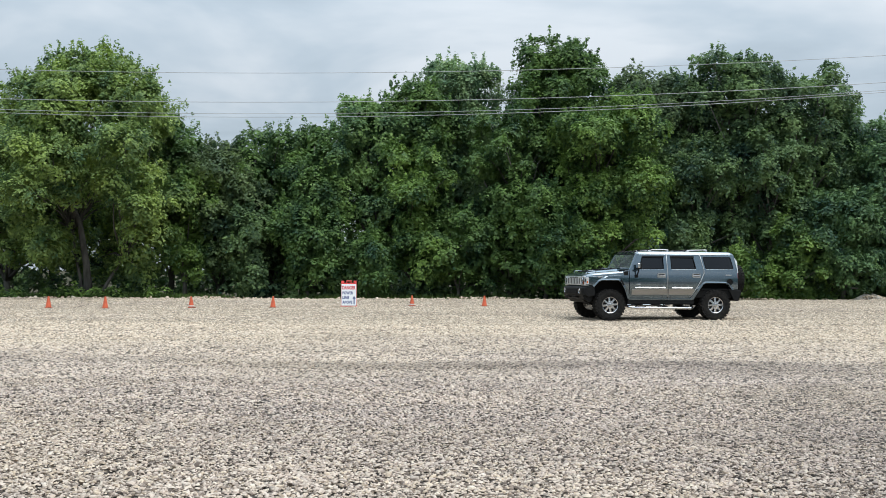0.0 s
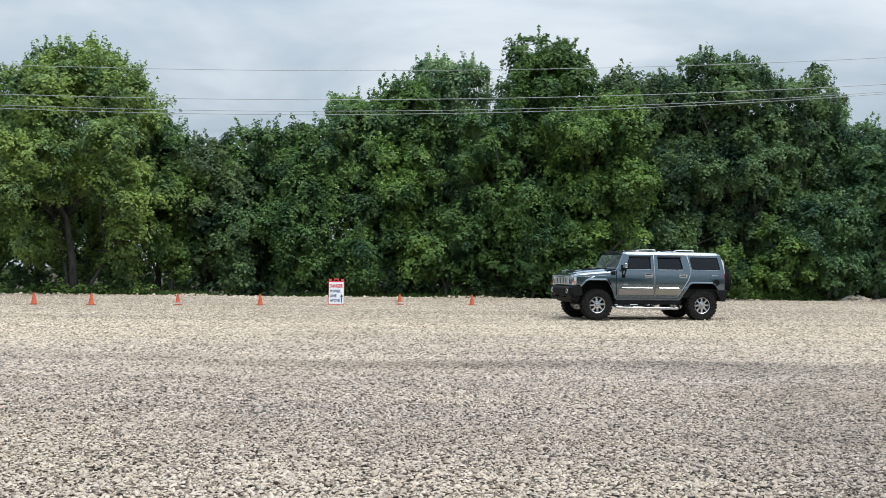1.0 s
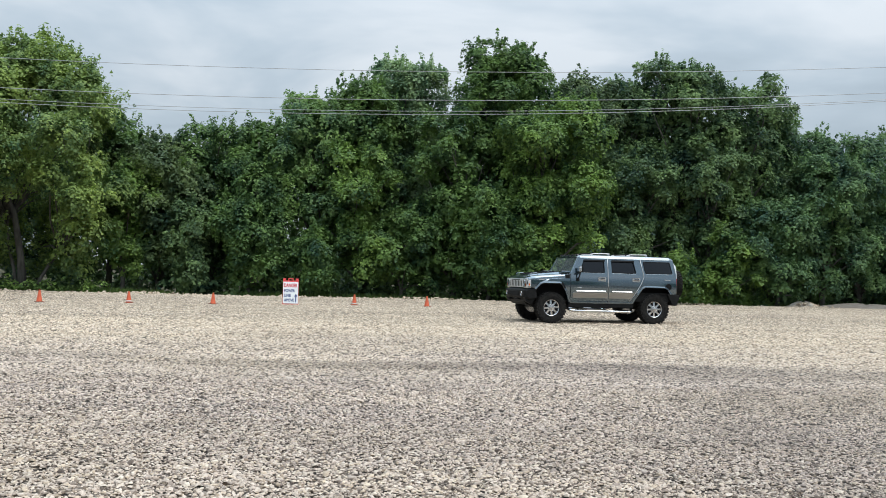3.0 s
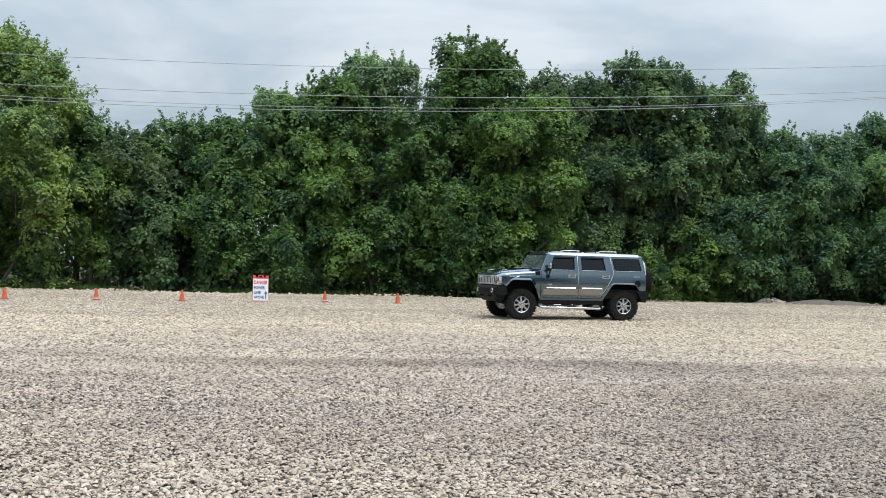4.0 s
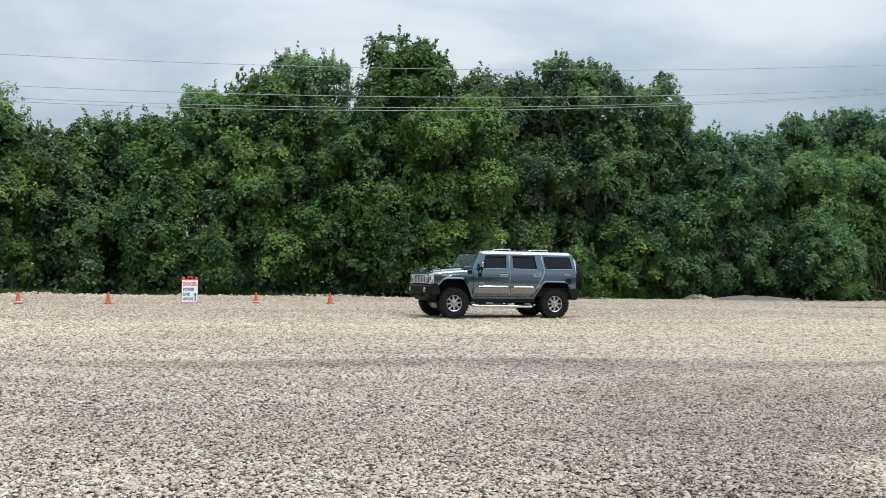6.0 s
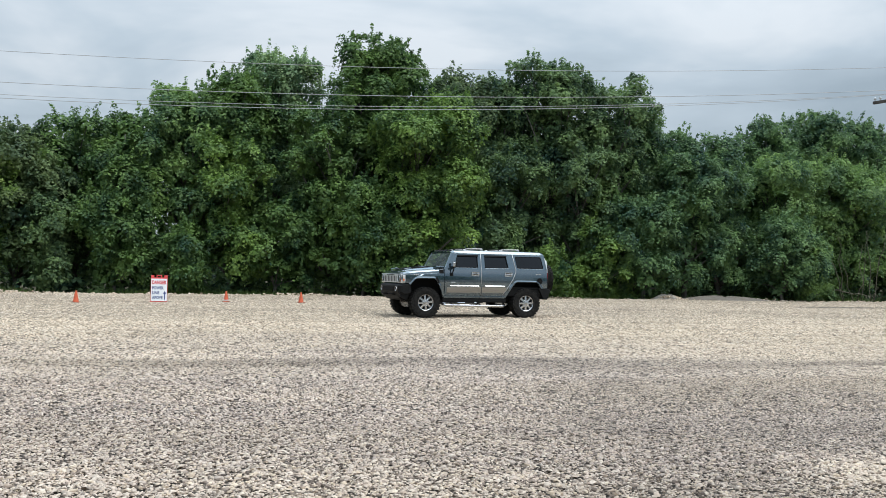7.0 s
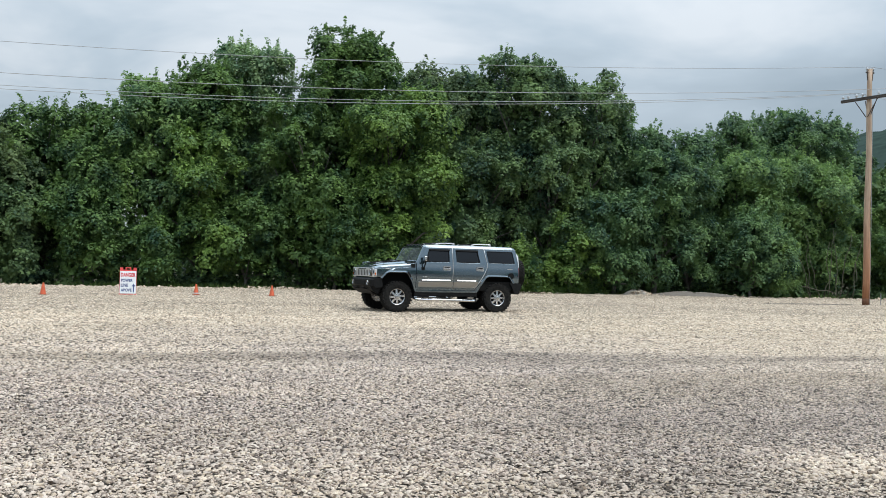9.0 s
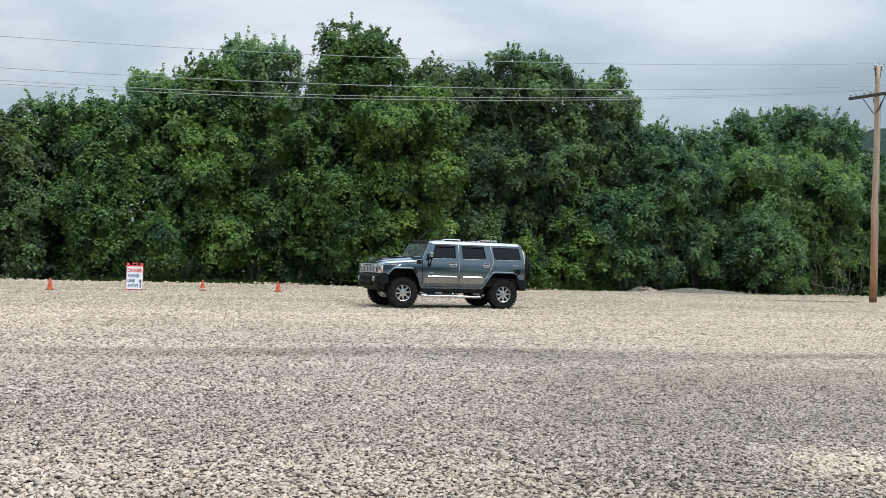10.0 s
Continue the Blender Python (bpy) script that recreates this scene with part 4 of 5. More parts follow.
def build_heap_stones():
    rng = np.random.default_rng(31)
    n = 420
    x, y = 22.6 + rng.normal(0, 0.5, n), 50.5 + rng.normal(0, 0.33, n)
    z = np.array([ground_height(a, b) for a, b in zip(x, y)]) + 0.27 * np.clip(1 - ((x - 22.6) ** 2 + 2 * (y - 50.6) ** 2), 0, 1)
    v, f = stones(rng, np.column_stack([x, y, z]), 0.025 + 0.09 * rng.beta(1.2, 4, n), 0.7)
    ob = new("heap_stones", array_mesh("heap_stones", v, f, M_STONE))
    tagged(ob, "pale stones lying on the low heap", "stones", kind="stuff")


build_heap_stones()


def build_grass():
    rng = np.random.default_rng(17)
    n = 34000
    x = np.concatenate([rng.uniform(-36, 48, n - 12000), rng.uniform(-32, -12, 12000)])
    y = 49.6 + 0.12 * x + np.abs(rng.normal(0, 1.3, n)) * np.where(x < -12, 1.5, 1.0)
    keep = (x < -12) | (np.sin(x * 0.9) + np.sin(x * 0.37 + 2) + rng.normal(0, 0.8, n) > -0.6)
    x, y = x[keep], y[keep]
    n = len(x)
    z = np.array([ground_height(a, b) for a, b in zip(x, y)])
    h = rng.uniform(0.12, 0.42, n)
    a = rng.uniform(0, 6.28, n)
    w = 0.018
    dx, dy = np.cos(a) * w, np.sin(a) * w
    lx, ly = rng.normal(0, 0.12, n), rng.normal(0, 0.12, n)
    q = np.stack([np.column_stack([x - dx, y - dy, z]), np.column_stack([x + dx, y + dy, z]), np.column_stack([x + dx * 0.7 + lx * 0.5, y + dy * 0.7 + ly * 0.5, z + h * 0.6]), np.column_stack([x + lx, y + ly, z + h])], 1)
    ob = new("grass", array_mesh("grass", q.reshape(-1, 3), np.arange(n * 4).reshape(n, 4), M_GRASS))
    tagged(ob, "rough strip of grass and weeds under the trees", "grass", kind="stuff")


build_grass()


def build_hill():
    rng = np.random.default_rng(23)
    xs = np.linspace(60, 1500, 90)
    top = 54 + 110 * np.clip((xs - 150) / 540, 0, 1) ** 1.4 + 5 * np.sin(xs * 0.02) + rng.normal(0, 1.4, len(xs))
    ys = (0, 60, 150, 300)
    fr = (0.0, 0.55, 0.9, 1.0)
    verts = np.array([(x, 620 + d, -2 + t * g + rng.normal(0, 1.0) * (g > 0)) for d, g in zip(ys, fr) for x, t in zip(xs, top)])
    n = len(xs)
    faces = np.array([(j * n + i, j * n + i + 1, (j + 1) * n + i + 1, (j + 1) * n + i) for j in range(3) for i in range(n - 1)])
    ob = new("backdrop", array_mesh("backdrop", verts, faces, M_HILL, smooth=True))
    tagged(ob, "far wooded hill, hazy blue-green", "hill", kind="structure")


build_hill()


def build_litter():
    rng = np.random.default_rng(61)
    n = 900
    x, y = 26.4 + rng.normal(0, 1.6, n), 40.1 + rng.normal(0, 0.38, n)
    z = np.array([ground_height(a, b) for a, b in zip(x, y)]) + 0.012
    v, f = stones(rng, np.column_stack([x, y, z]), 0.012 + 0.03 * rng.beta(1.5, 3, n), 0.35)
    ob = new("dark_litter", array_mesh("dark_litter", v, f, M_DIRT))
    tagged(ob, "dark bark and soil litter strewn near the pole", "litter", kind="stuff")


build_litter()


# ---- the vehicle: x forward, y to its left, z up, origin on the ground midway between the axles ----
def make_car_paint():
    m = material("slate_blue_paint", (0.10, 0.15, 0.20), 0.3, 0.75, 0.5, 1.0)
    nt = m.node_tree
    b = nt.nodes["Principled BSDF"]
    b.inputs["Coat IOR"].default_value = 2.0
    geo = node(nt, "ShaderNodeTexCoord")
    n = node(nt, "ShaderNodeTexNoise")
    n.inputs["Scale"].default_value, n.inputs["Detail"].default_value = 3.0, 5.0
    nt.links.new(geo.outputs["Object"], n.inputs["Vector"])
    # a thin film of road dust dulls the gloss unevenly
    nt.links.new(math_node(nt, "MULTIPLY_ADD", n.outputs["Fac"], 0.12, 0.10), b.inputs["Roughness"])
    mix = node(nt, "ShaderNodeMix", data_type="RGBA")
    nt.links.new(math_node(nt, "MULTIPLY", n.outputs["Fac"], 0.16), mix.inputs[0])
    mix.inputs[6].default_value, mix.inputs[7].default_value = (0.062, 0.112, 0.150, 1), (0.15, 0.158, 0.158, 1)
    nt.links.new(mix.outputs[2], b.inputs["Base Color"])
    return m


def make_tinted_glass(name, tint, ior=1.75, pale_film=0.0):
    m = bpy.data.materials.new(name)
    m.use_nodes = True
    nt = m.node_tree
    nt.nodes.remove(nt.nodes["Principled BSDF"])
    tr, gl, fr, mix = node(nt, "ShaderNodeBsdfTransparent"), node(nt, "ShaderNodeBsdfGlossy"), node(nt, "ShaderNodeFresnel"), node(nt, "ShaderNodeMixShader")
    tr.inputs[0].default_value = (*tint, 1)
    gl.inputs["Roughness"].default_value = 0.03
    gl.inputs["Color"].default_value = (0.9, 0.93, 1.0, 1)
    fr.inputs["IOR"].default_value = ior
    nt.links.new(fr.outputs[0], mix.inputs[0])
    nt.links.new(tr.outputs[0], mix.inputs[1])
    nt.links.new(gl.outputs[0], mix.inputs[2])
    out = mix.outputs[0]
    if pale_film:
        # an uneven pale diffuse film over the glass
        film, over, n = node(nt, "ShaderNodeBsdfDiffuse"), node(nt, "ShaderNodeMixShader"), node(nt, "ShaderNodeTexNoise")
        film.inputs[0].default_value = (0.36, 0.40, 0.40, 1)
        n.inputs["Scale"].default_value, n.inputs["Detail"].default_value = 4.0, 5.0
        nt.links.new(math_node(nt, "MULTIPLY", n.outputs["Fac"], pale_film * 2), over.inputs[0])
        nt.links.new(out, over.inputs[1])
        nt.links.new(film.outputs[0], over.inputs[2])
        out = over.outputs[0]
    nt.links.new(out, nt.nodes["Material Output"].inputs[0])
    return m


M_PAINT = make_car_paint()
M_CHROME = vary(material("chrome", (0.82, 0.83, 0.85), 0.22, 1.0), 12, 0.12, rough_by=0.12)
M_BRUSHED = vary(material("brushed_steel_cladding", (0.44, 0.435, 0.43), 0.30, 1.0), 40, 0.2, stretch=(0.1, 1, 6), rough_by=0.1)
M_RIM = vary(material("polished_alloy", (0.66, 0.67, 0.68), 0.24, 0.9), 9, 0.35, rough_by=0.2)
M_TYRE = vary(material("tyre_rubber", (0.009, 0.009, 0.009), 0.85, spec=0.2), 14, 0.0, other=(0.022, 0.021, 0.019), bump=0.3, bump_scale=60)
M_TRIM = vary(material("black_plastic", (0.007, 0.0075, 0.008), 0.6, spec=0.18), 20, 0.0, other=(0.013, 0.013, 0.013), bump=0.25, bump_scale=160)
M_DARK = material("underbody_black", (0.012, 0.012, 0.012), 0.9, spec=0.2)
M_GLASS_DARK = make_tinted_glass("privacy_glass", (0.05, 0.056, 0.058), 1.52)
M_GLASS = make_tinted_glass("windscreen_glass", (0.30, 0.34, 0.34), 2.4, 0.2)
M_LAMP_GLASS = make_tinted_glass("lamp_glass", (0.92, 0.93, 0.93))
M_AMBER = material("amber_lens", (0.75, 0.16, 0.02), 0.25)
M_RED_LENS = material("red_lens", (0.40, 0.015, 0.02), 0.2)
M_SEAT = vary(material("seat_leather", (0.055, 0.052, 0.05), 0.6), 8, 0.3)
M_SATIN = vary(material("satin_chrome", (0.58, 0.58, 0.58), 0.38, 0.55), 10, 0.15)
M_GRILLE = vary(material("bright_grille_chrome", (0.80, 0.80, 0.80), 0.28, 0.45), 12, 0.12)
M_BADGE = material("badge_silver", (0.75, 0.76, 0.78), 0.25, 0.8)

BELT = 1.43


def side_y(z):
    """Half width of the body at a height: gently barrelled doors, leaning glass."""
    if z > BELT:
        return 0.972 - 0.225 * (z - BELT)
    return 1.006 - 0.045 * ((z - 1.08) / 0.4) ** 2


def sharp(ob, angle=28):
    """Smooth shading with hard edges kept."""
    me = ob.data
    me.polygons.foreach_set("use_smooth", [True] * len(me.polygons))
    me.set_sharp_from_angle(angle=radians(angle))
    return ob


def panel(outer, holes=(), side=1, out=0.0, thick=0.035, cuts=(0.75, 0.9, 1.02, 1.14, 1.24, 1.34, BELT)):
    """A body panel in side view with holes, bent to the body's flank and given thickness."""
    bm = bmesh.new()
    for loop in (outer, *holes):
        vs = [bm.verts.new((x, 0, z)) for x, z in loop]
        for a, b in zip(vs, vs[1:] + vs[:1]):
            bm.edges.new((a, b))
    bmesh.ops.triangle_fill(bm, use_beauty=True, edges=bm.edges[:])
    bmesh.ops.dissolve_limit(bm, angle_limit=0.01, verts=bm.verts[:], edges=bm.edges[:])
    bmesh.ops.triangulate(bm, faces=[f for f in bm.faces if len(f.verts) > 4])
    for z in cuts:
        bmesh.ops.bisect_plane(bm, geom=bm.verts[:] + bm.edges[:] + bm.faces[:], plane_co=(0, 0, z), plane_no=(0, 0, 1))
    front = bm.faces[:]
    r = bmesh.ops.extrude_face_region(bm, geom=front)
    inner = {v for v in r["geom"] if isinstance(v, bmesh.types.BMVert)}
    for v in bm.verts:
        y = side_y(v.co.z) + out - (thick if v in inner else 0.0)
        v.co.y = y * side
    bmesh.ops.recalc_face_normals(bm, faces=bm.faces[:])
    return bm


def bevelled(ob, width=0.016, seg=3, angle=40):
    md = ob.modifiers.new("bevel", "BEVEL")
    md.width, md.segments, md.limit_method, md.angle_limit = width, seg, "ANGLE", radians(angle)
    return ob


def loft(sections, caps=True):
    """Skin over cross-sections with equal numbers of points."""
    bm = bmesh.new()
    rows = [[bm.verts.new(p) for p in s] for s in sections]
    for a, b in zip(rows, rows[1:]):
        for i in range(len(a) - 1):
            bm.faces.new((a[i], a[i + 1], b[i + 1], b[i]))
        bm.faces.new((a[-1], a[0], b[0], b[-1]))
    if caps:
        bm.faces.new(list(reversed(rows[0])))
        bm.faces.new(rows[-1])
    bmesh.ops.recalc_face_normals(bm, faces=bm.faces[:])
    return bm


def prism(points, y0, y1):
    """A plate in side view from y0 to y1."""
    bm = bmesh.new()
    a = [bm.verts.new((x, y0, z)) for x, z in points]
    b = [bm.verts.new((x, y1, z)) for x, z in points]
    bm.faces.new(a)
    bm.faces.new(b[::-1])
    for i in range(len(a)):
        j = (i + 1) % len(a)
        bm.faces.new((a[i], b[i], b[j], a[j]))
    bmesh.ops.recalc_face_normals(bm, faces=bm.faces[:])
    return bm


def inset(points, d):
    """The polygon shrunk towards its middle by about d."""
    cx, cz = sum(p[0] for p in points) / len(points), sum(p[1] for p in points) / len(points)
    return [(x - math.copysign(min(d, abs(x - cx)), x - cx), z - math.copysign(min(d, abs(z - cz)), z - cz)) for x, z in points]


def rounded(points, r, seg=3):
    """Rounds the corners of a polygon."""
    out = []
    n = len(points)
    for i in range(n):
        p, a, b = Vector(points[i]), Vector(points[i - 1]), Vector(points[(i + 1) % n])
        da, db = (a - p), (b - p)
        k = min(r, da.length * 0.45, db.length * 0.45)
        s, e = p + da.normalized() * k, p + db.normalized() * k
        for j in range(seg + 1):
            t = j / seg
            q = s.lerp(p, t).lerp(p.lerp(e, t), t)
            out.append((q.x, q.y))
    return out


FENDER = [(2.25, 1.0), (2.27, 1.20), (2.17, 1.225), (1.62, 1.245), (1.20, 1.275), (1.165, 1.385), (1.005, 1.40), (1.005, 0.60), (1.03, 0.60), (1.15, 0.90), (1.25, 1.07), (1.32, 1.115), (1.80, 1.115), (1.88, 1.08), (1.99, 0.97)]
DOOR_F = [(0.99, 0.635), (0.99, 1.43), (0.735, 1.885), (-0.125, 1.885), (-0.125, 0.635)]
WIN_F = [(0.72, 1.445), (0.585, 1.805), (-0.035, 1.805), (-0.035, 1.445)]
DOOR_R = [(-0.145, 0.635), (-0.145, 1.885), (-1.12, 1.885), (-1.215, 1.43), (-1.215, 1.34), (-1.12, 1.12), (-1.0, 0.92), (-0.88, 0.73), (-0.79, 0.635)]
WIN_R = [(-0.25, 1.445), (-0.25, 1.805), (-0.93, 1.805), (-1.0, 1.445)]
QUARTER = [(-1.14, 1.885), (-2.10, 1.885), (-2.16, 1.80), (-2.235, 1.43), (-2.245, 0.89), (-2.05, 0.87), (-1.94, 1.02), (-1.86, 1.05), (-1.27, 1.05), (-1.19, 1.01), (-1.06, 0.82), (-0.93, 0.60), (-0.80, 0.60), (-0.80, 0.615), (-0.90, 0.73), (-1.02, 0.92), (-1.14, 1.12), (-1.235, 1.34), (-1.235, 1.43)]
WIN_Q = [(-1.275, 1.45), (-1.215, 1.80), (-2.06, 1.80), (-2.13, 1.45)]
FLARE_F = [(2.02, 0.93), (1.88, 1.08), (1.80, 1.115), (1.32, 1.115), (1.25, 1.07), (1.15, 0.90), (1.02, 0.60)]
FLARE_R = [(-2.06, 0.86), (-1.94, 1.02), (-1.86, 1.05), (-1.27, 1.05), (-1.19, 1.01), (-1.06, 0.82), (-0.92, 0.58)]


def arch_lip(line, side, width=0.07, proud=0.014):
    """The raised lip that follows a wheel arch."""
    cx, cz = sum(p[0] for p in line) / len(line), 0.55
    rows = []
    for x, z in line:
        d = Vector((x - cx, z - cz)).normalized() * width
        y = side_y(z)
        o = (x + d.x, z + d.y)
        rows.append([(x, (y - 0.09) * side, z), (x, (y + proud) * side, z), (x + d.x * 0.3, (y + proud) * side, z + d.y * 0.3), (o[0], (side_y(o[1]) - 0.004) * side, o[1])])
    return loft(rows)


def wheel(parent_name="wheel"):
    """A road wheel with a lugged tyre; axis along y, its face towards +y."""
    root = new(parent_name)
    R, W = 0.437, 0.31
    bm = bmesh.new()
    h = W / 2
    lathe(bm, [(0.225, -h * 0.78), (0.25, -h * 0.92), (0.33, -h), (0.385, -h * 0.97), (0.415, -h * 0.86), (0.424, -h * 0.5), (0.424, h * 0.5), (0.415, h * 0.86), (0.385, h * 0.97), (0.33, h), (0.25, h * 0.92), (0.225, h * 0.78)], 48, "y", closed=True)
    n = 30
    for k in range(n):
        for row, (y0, y1, ph) in enumerate(((-h * 0.99, -h * 0.42, 0.0), (-h * 0.36, h * 0.0, 0.5), (h * 0.04, h * 0.38, 0.0), (h * 0.42, h * 0.99, 0.5))):
            a = 2 * math.pi * (k + ph) / n
            shoulder = row in (0, 3)
            r = bmesh.ops.create_cube(bm, size=1.0)
            m = Matrix.Rotation(-a, 4, "Y") @ Matrix.Translation((0.422, (y0 + y1) / 2, 0)) @ Matrix.Rotation((0.25 if row % 2 else -0.25), 4, "X") @ Matrix.Diagonal((0.034, y1 - y0, 0.055 if shoulder else 0.05, 1))
            bmesh.ops.transform(bm, matrix=m, verts=r["verts"])
        for s in (-1, 1):
            if k % 2 == 0:
                a = 2 * math.pi * (k + 0.25) / n
                r = bmesh.ops.create_cube(bm, size=1.0)
                m = Matrix.Rotation(-a, 4, "Y") @ Matrix.Translation((0.392, s * h * 0.965, 0)) @ Matrix.Diagonal((0.05, 0.012, 0.05, 1))
                bmesh.ops.transform(bm, matrix=m, verts=r["verts"])
    part("tyre", bm, M_TYRE, root, "black all-terrain tyre with chunky lugs")
    bm = lathe(bmesh.new(), [(0.20, -0.11), (0.236, -0.12), (0.240, 0.118), (0.228, 0.128), (0.212, 0.118), (0.205, 0.08), (0.195, 0.0)], 40, "y")
    # keep the barrel open to the front: only its lip and wall show
    rim = part("rim", bm, M_RIM, root, "polished alloy rim", smooth=False)
    # black disc stands in for the shade behind the spokes
    bm = lathe(bmesh.new(), [(0.20, 0.035), (0.203, 0.042), (0.05, 0.05), (0.0005, 0.05)], 32, "y")
    part("brake_shadow_plate", bm, M_DARK, rim)
    for k in range(8):
        a = 2 * math.pi * (k + 0.25) / 8
        pts = [(0.09, -0.030), (0.212, -0.032), (0.220, 0.0), (0.212, 0.032), (0.09, 0.030)]
        bm = bmesh.new()
        rows = []
        for y, g in ((0.055, 1.0), (0.100, 1.0), (0.112, 0.72)):
            rows.append([bm.verts.new(Matrix.Rotation(-a, 3, "Y") @ Vector((px, y - (0.012 if px > 0.2 else 0.0), pz * g))) for px, pz in pts])
        for p, q in zip(rows, rows[1:]):
            for i in range(5):
                bm.faces.new((p[i], p[(i + 1) % 5], q[(i + 1) % 5], q[i]))
        bm.faces.new(rows[-1])
        bmesh.ops.recalc_face_normals(bm, faces=bm.faces[:])
        part("spoke", bm, M_RIM, rim)
    bm = lathe(bmesh.new(), [(0.104, 0.06), (0.104, 0.104), (0.094, 0.114), (0.060, 0.118), (0.054, 0.132), (0.040, 0.138), (0.0005, 0.14)], 28, "y")
    part("hub_cap", bm, M_RIM, rim, "polished alloy hub cap", smooth=False)
    for k in range(8):
        a = 2 * math.pi * k / 8
        bm = lathe(bmesh.new(), [(0.011, 0.12), (0.011, 0.136), (0.0005, 0.138)], 8, "y", (0.090 * math.cos(a), 0, 0.090 * math.sin(a)))
        part("wheel_nut", bm, M_CHROME, rim)
    return root


def build_vehicle():
    gx, gy = 6.02, 27.9
    car = thing("off_road_vehicle", pose(gx, gy, ground_height(gx, gy) - 0.005, 0, 0, 189.3), "slate blue boxy four-door off-road vehicle with chrome trim, parked on gravel", "car")

    # frame, floor and running gear
    body = part("chassis", box(bmesh.new(), -2.15, 1.95, -0.62, 0.62, 0.50, 0.64, 0.02), M_DARK, car)
    part("cabin_floor", box(bmesh.new(), -2.18, 1.0, -0.93, 0.93, 0.64, 0.86, 0.02), M_DARK, car)
    part("sill_beam", box(bmesh.new(), -0.95, 1.03, -0.93, 0.93, 0.45, 0.64, 0.03), M_TRIM, car)
    part("engine_bay", box(bmesh.new(), 1.02, 2.1, -0.60, 0.60, 0.60, 1.30, 0.02), M_DARK, car)
    for x in (1.559, -1.559):
        bm = tube(bmesh.new(), [(x, -0.75, 0.437), (x, -0.2, 0.437), (x, 0.2, 0.437), (x, 0.75, 0.437)], [0.05, 0.06, 0.06, 0.05], 10)
        lathe(bm, [(0.05, -0.16), (0.15, -0.08), (0.17, 0.02), (0.13, 0.12), (0.05, 0.17)], 14, "x", (x, 0.1, 0.437))
        part("axle", bm, M_DARK, car)
        for s in (-1, 1):
            bm = tube(bmesh.new(), [(x - 0.16, 0.52 * s, 0.45), (x - 0.14, 0.55 * s, 0.95)], 0.035, 8)
            part("shock_absorber", bm, M_DARK, car)
    part("rear_inner_arch", box(bmesh.new(), -2.15, -1.0, -0.66, 0.66, 0.62, 1.10, 0.05), M_DARK, car)

    for side in (1, -1):
        # wings, doors, quarters
        f = bevelled(sharp(part("front_wing", panel(FENDER, (), side), M_PAINT, car)))
        part("wing_badge", prism([(1.93, 1.205), (1.78, 1.205), (1.78, 1.235), (1.93, 1.235)], 0.98 * side, 1.010 * side), M_BADGE, f)
        bm = prism([(1.27, 1.12), (1.24, 1.16), (1.15, 1.01), (1.19, 0.98)], 1.0 * side, 1.035 * side)
        part("hood_latch", bm, M_TRIM, f, "black rubber hood latch")
        bm = prism([(1.16, 1.25), (1.16, 1.37), (1.03, 1.385), (1.03, 1.22), (1.08, 1.20)], 0.96 * side, 0.996 * side)
        part("wing_vent", bm, M_TRIM, f, "black side vent")
        bevelled(part("wheel_arch_lip", arch_lip(FLARE_F, side), M_PAINT, f), 0.008)
        for name, outer, win, hx, cx0, cx1 in (("front_door", DOOR_F, WIN_F, 0.055, 0.93, -0.115), ("rear_door", DOOR_R, WIN_R, -0.985, -0.155, -0.92)):
            d = bevelled(sharp(part(name, panel(outer, (rounded(win, 0.03),), side), M_PAINT, car)))
            g = part("window", panel(win, (), side, -0.018, 0.006, ()), M_GLASS_DARK, d, "dark tinted side glass")
            ring = panel(rounded(inset(win, -0.018), 0.035), (rounded(inset(win, 0.012), 0.03),), side, 0.004, 0.02, ())
            part("window_seal", ring, M_TRIM, d, "black rubber window seal")
            top = [p for p in win if p[1] > 1.6]
            xa, xb = max(p[0] for p in top), min(p[0] for p in top)
            bm = panel([(xa + 0.012, 1.775), (xa - 0.004, 1.822), (xb - 0.01, 1.822), (xb - 0.01, 1.775)], (), side, 0.03, 0.012, ())
            part("rain_guard", bm, M_TRIM, d, "dark acrylic rain guard")
            # chrome strip and brushed cladding
            tail = -0.86 if name == "rear_door" else cx1 + 0.06
            bm = loft([[(x, yy * side, zz) for yy, zz in ((0.985, 0.904), (1.024, 0.906), (1.030, 0.914), (1.024, 0.926), (1.006, 0.942), (0.985, 0.944))] for x in (cx0 - 0.10, tail)])
            part("chrome_strip", bm, M_CHROME, d, "bright chrome strip")
            low = [(cx0, 0.725), (cx0, 0.875), (cx1, 0.895), (cx1, 0.725)] if name == "front_door" else [(cx0, 0.725), (cx0, 0.895), (-0.935, 0.895), (-0.90, 0.80), (-0.84, 0.725)]
            bevelled(part("cladding", panel(rounded(low, 0.02), (), side, 0.014, 0.016, ()), M_BRUSHED, d, "brushed stainless lower cladding"), 0.004)
            # bright strip added for the pale highlight along the door's trailing edge
            edge = [(-0.132, 0.66), (-0.132, 1.2), (-0.132, 1.43), (-0.132, 1.65), (-0.132, 1.87)] if name == "front_door" else [(-0.80, 0.655), (-0.885, 0.75), (-1.005, 0.935), (-1.125, 1.13), (-1.222, 1.34), (-1.222, 1.43), (-1.176, 1.65), (-1.132, 1.87)]
            part("edge_highlight", tube(bmesh.new(), [(x, (side_y(z) + 0.002) * side, z) for x, z in edge], 0.012, 6), M_SATIN, d, "bright strip for the door edge highlight", smooth=True)
            # handle in a dark recess
            bm = box(bmesh.new(), hx - 0.115, hx + 0.115, min(0.985 * side, 1.004 * side), max(0.985 * side, 1.004 * side), 1.215, 1.325, 0.003)
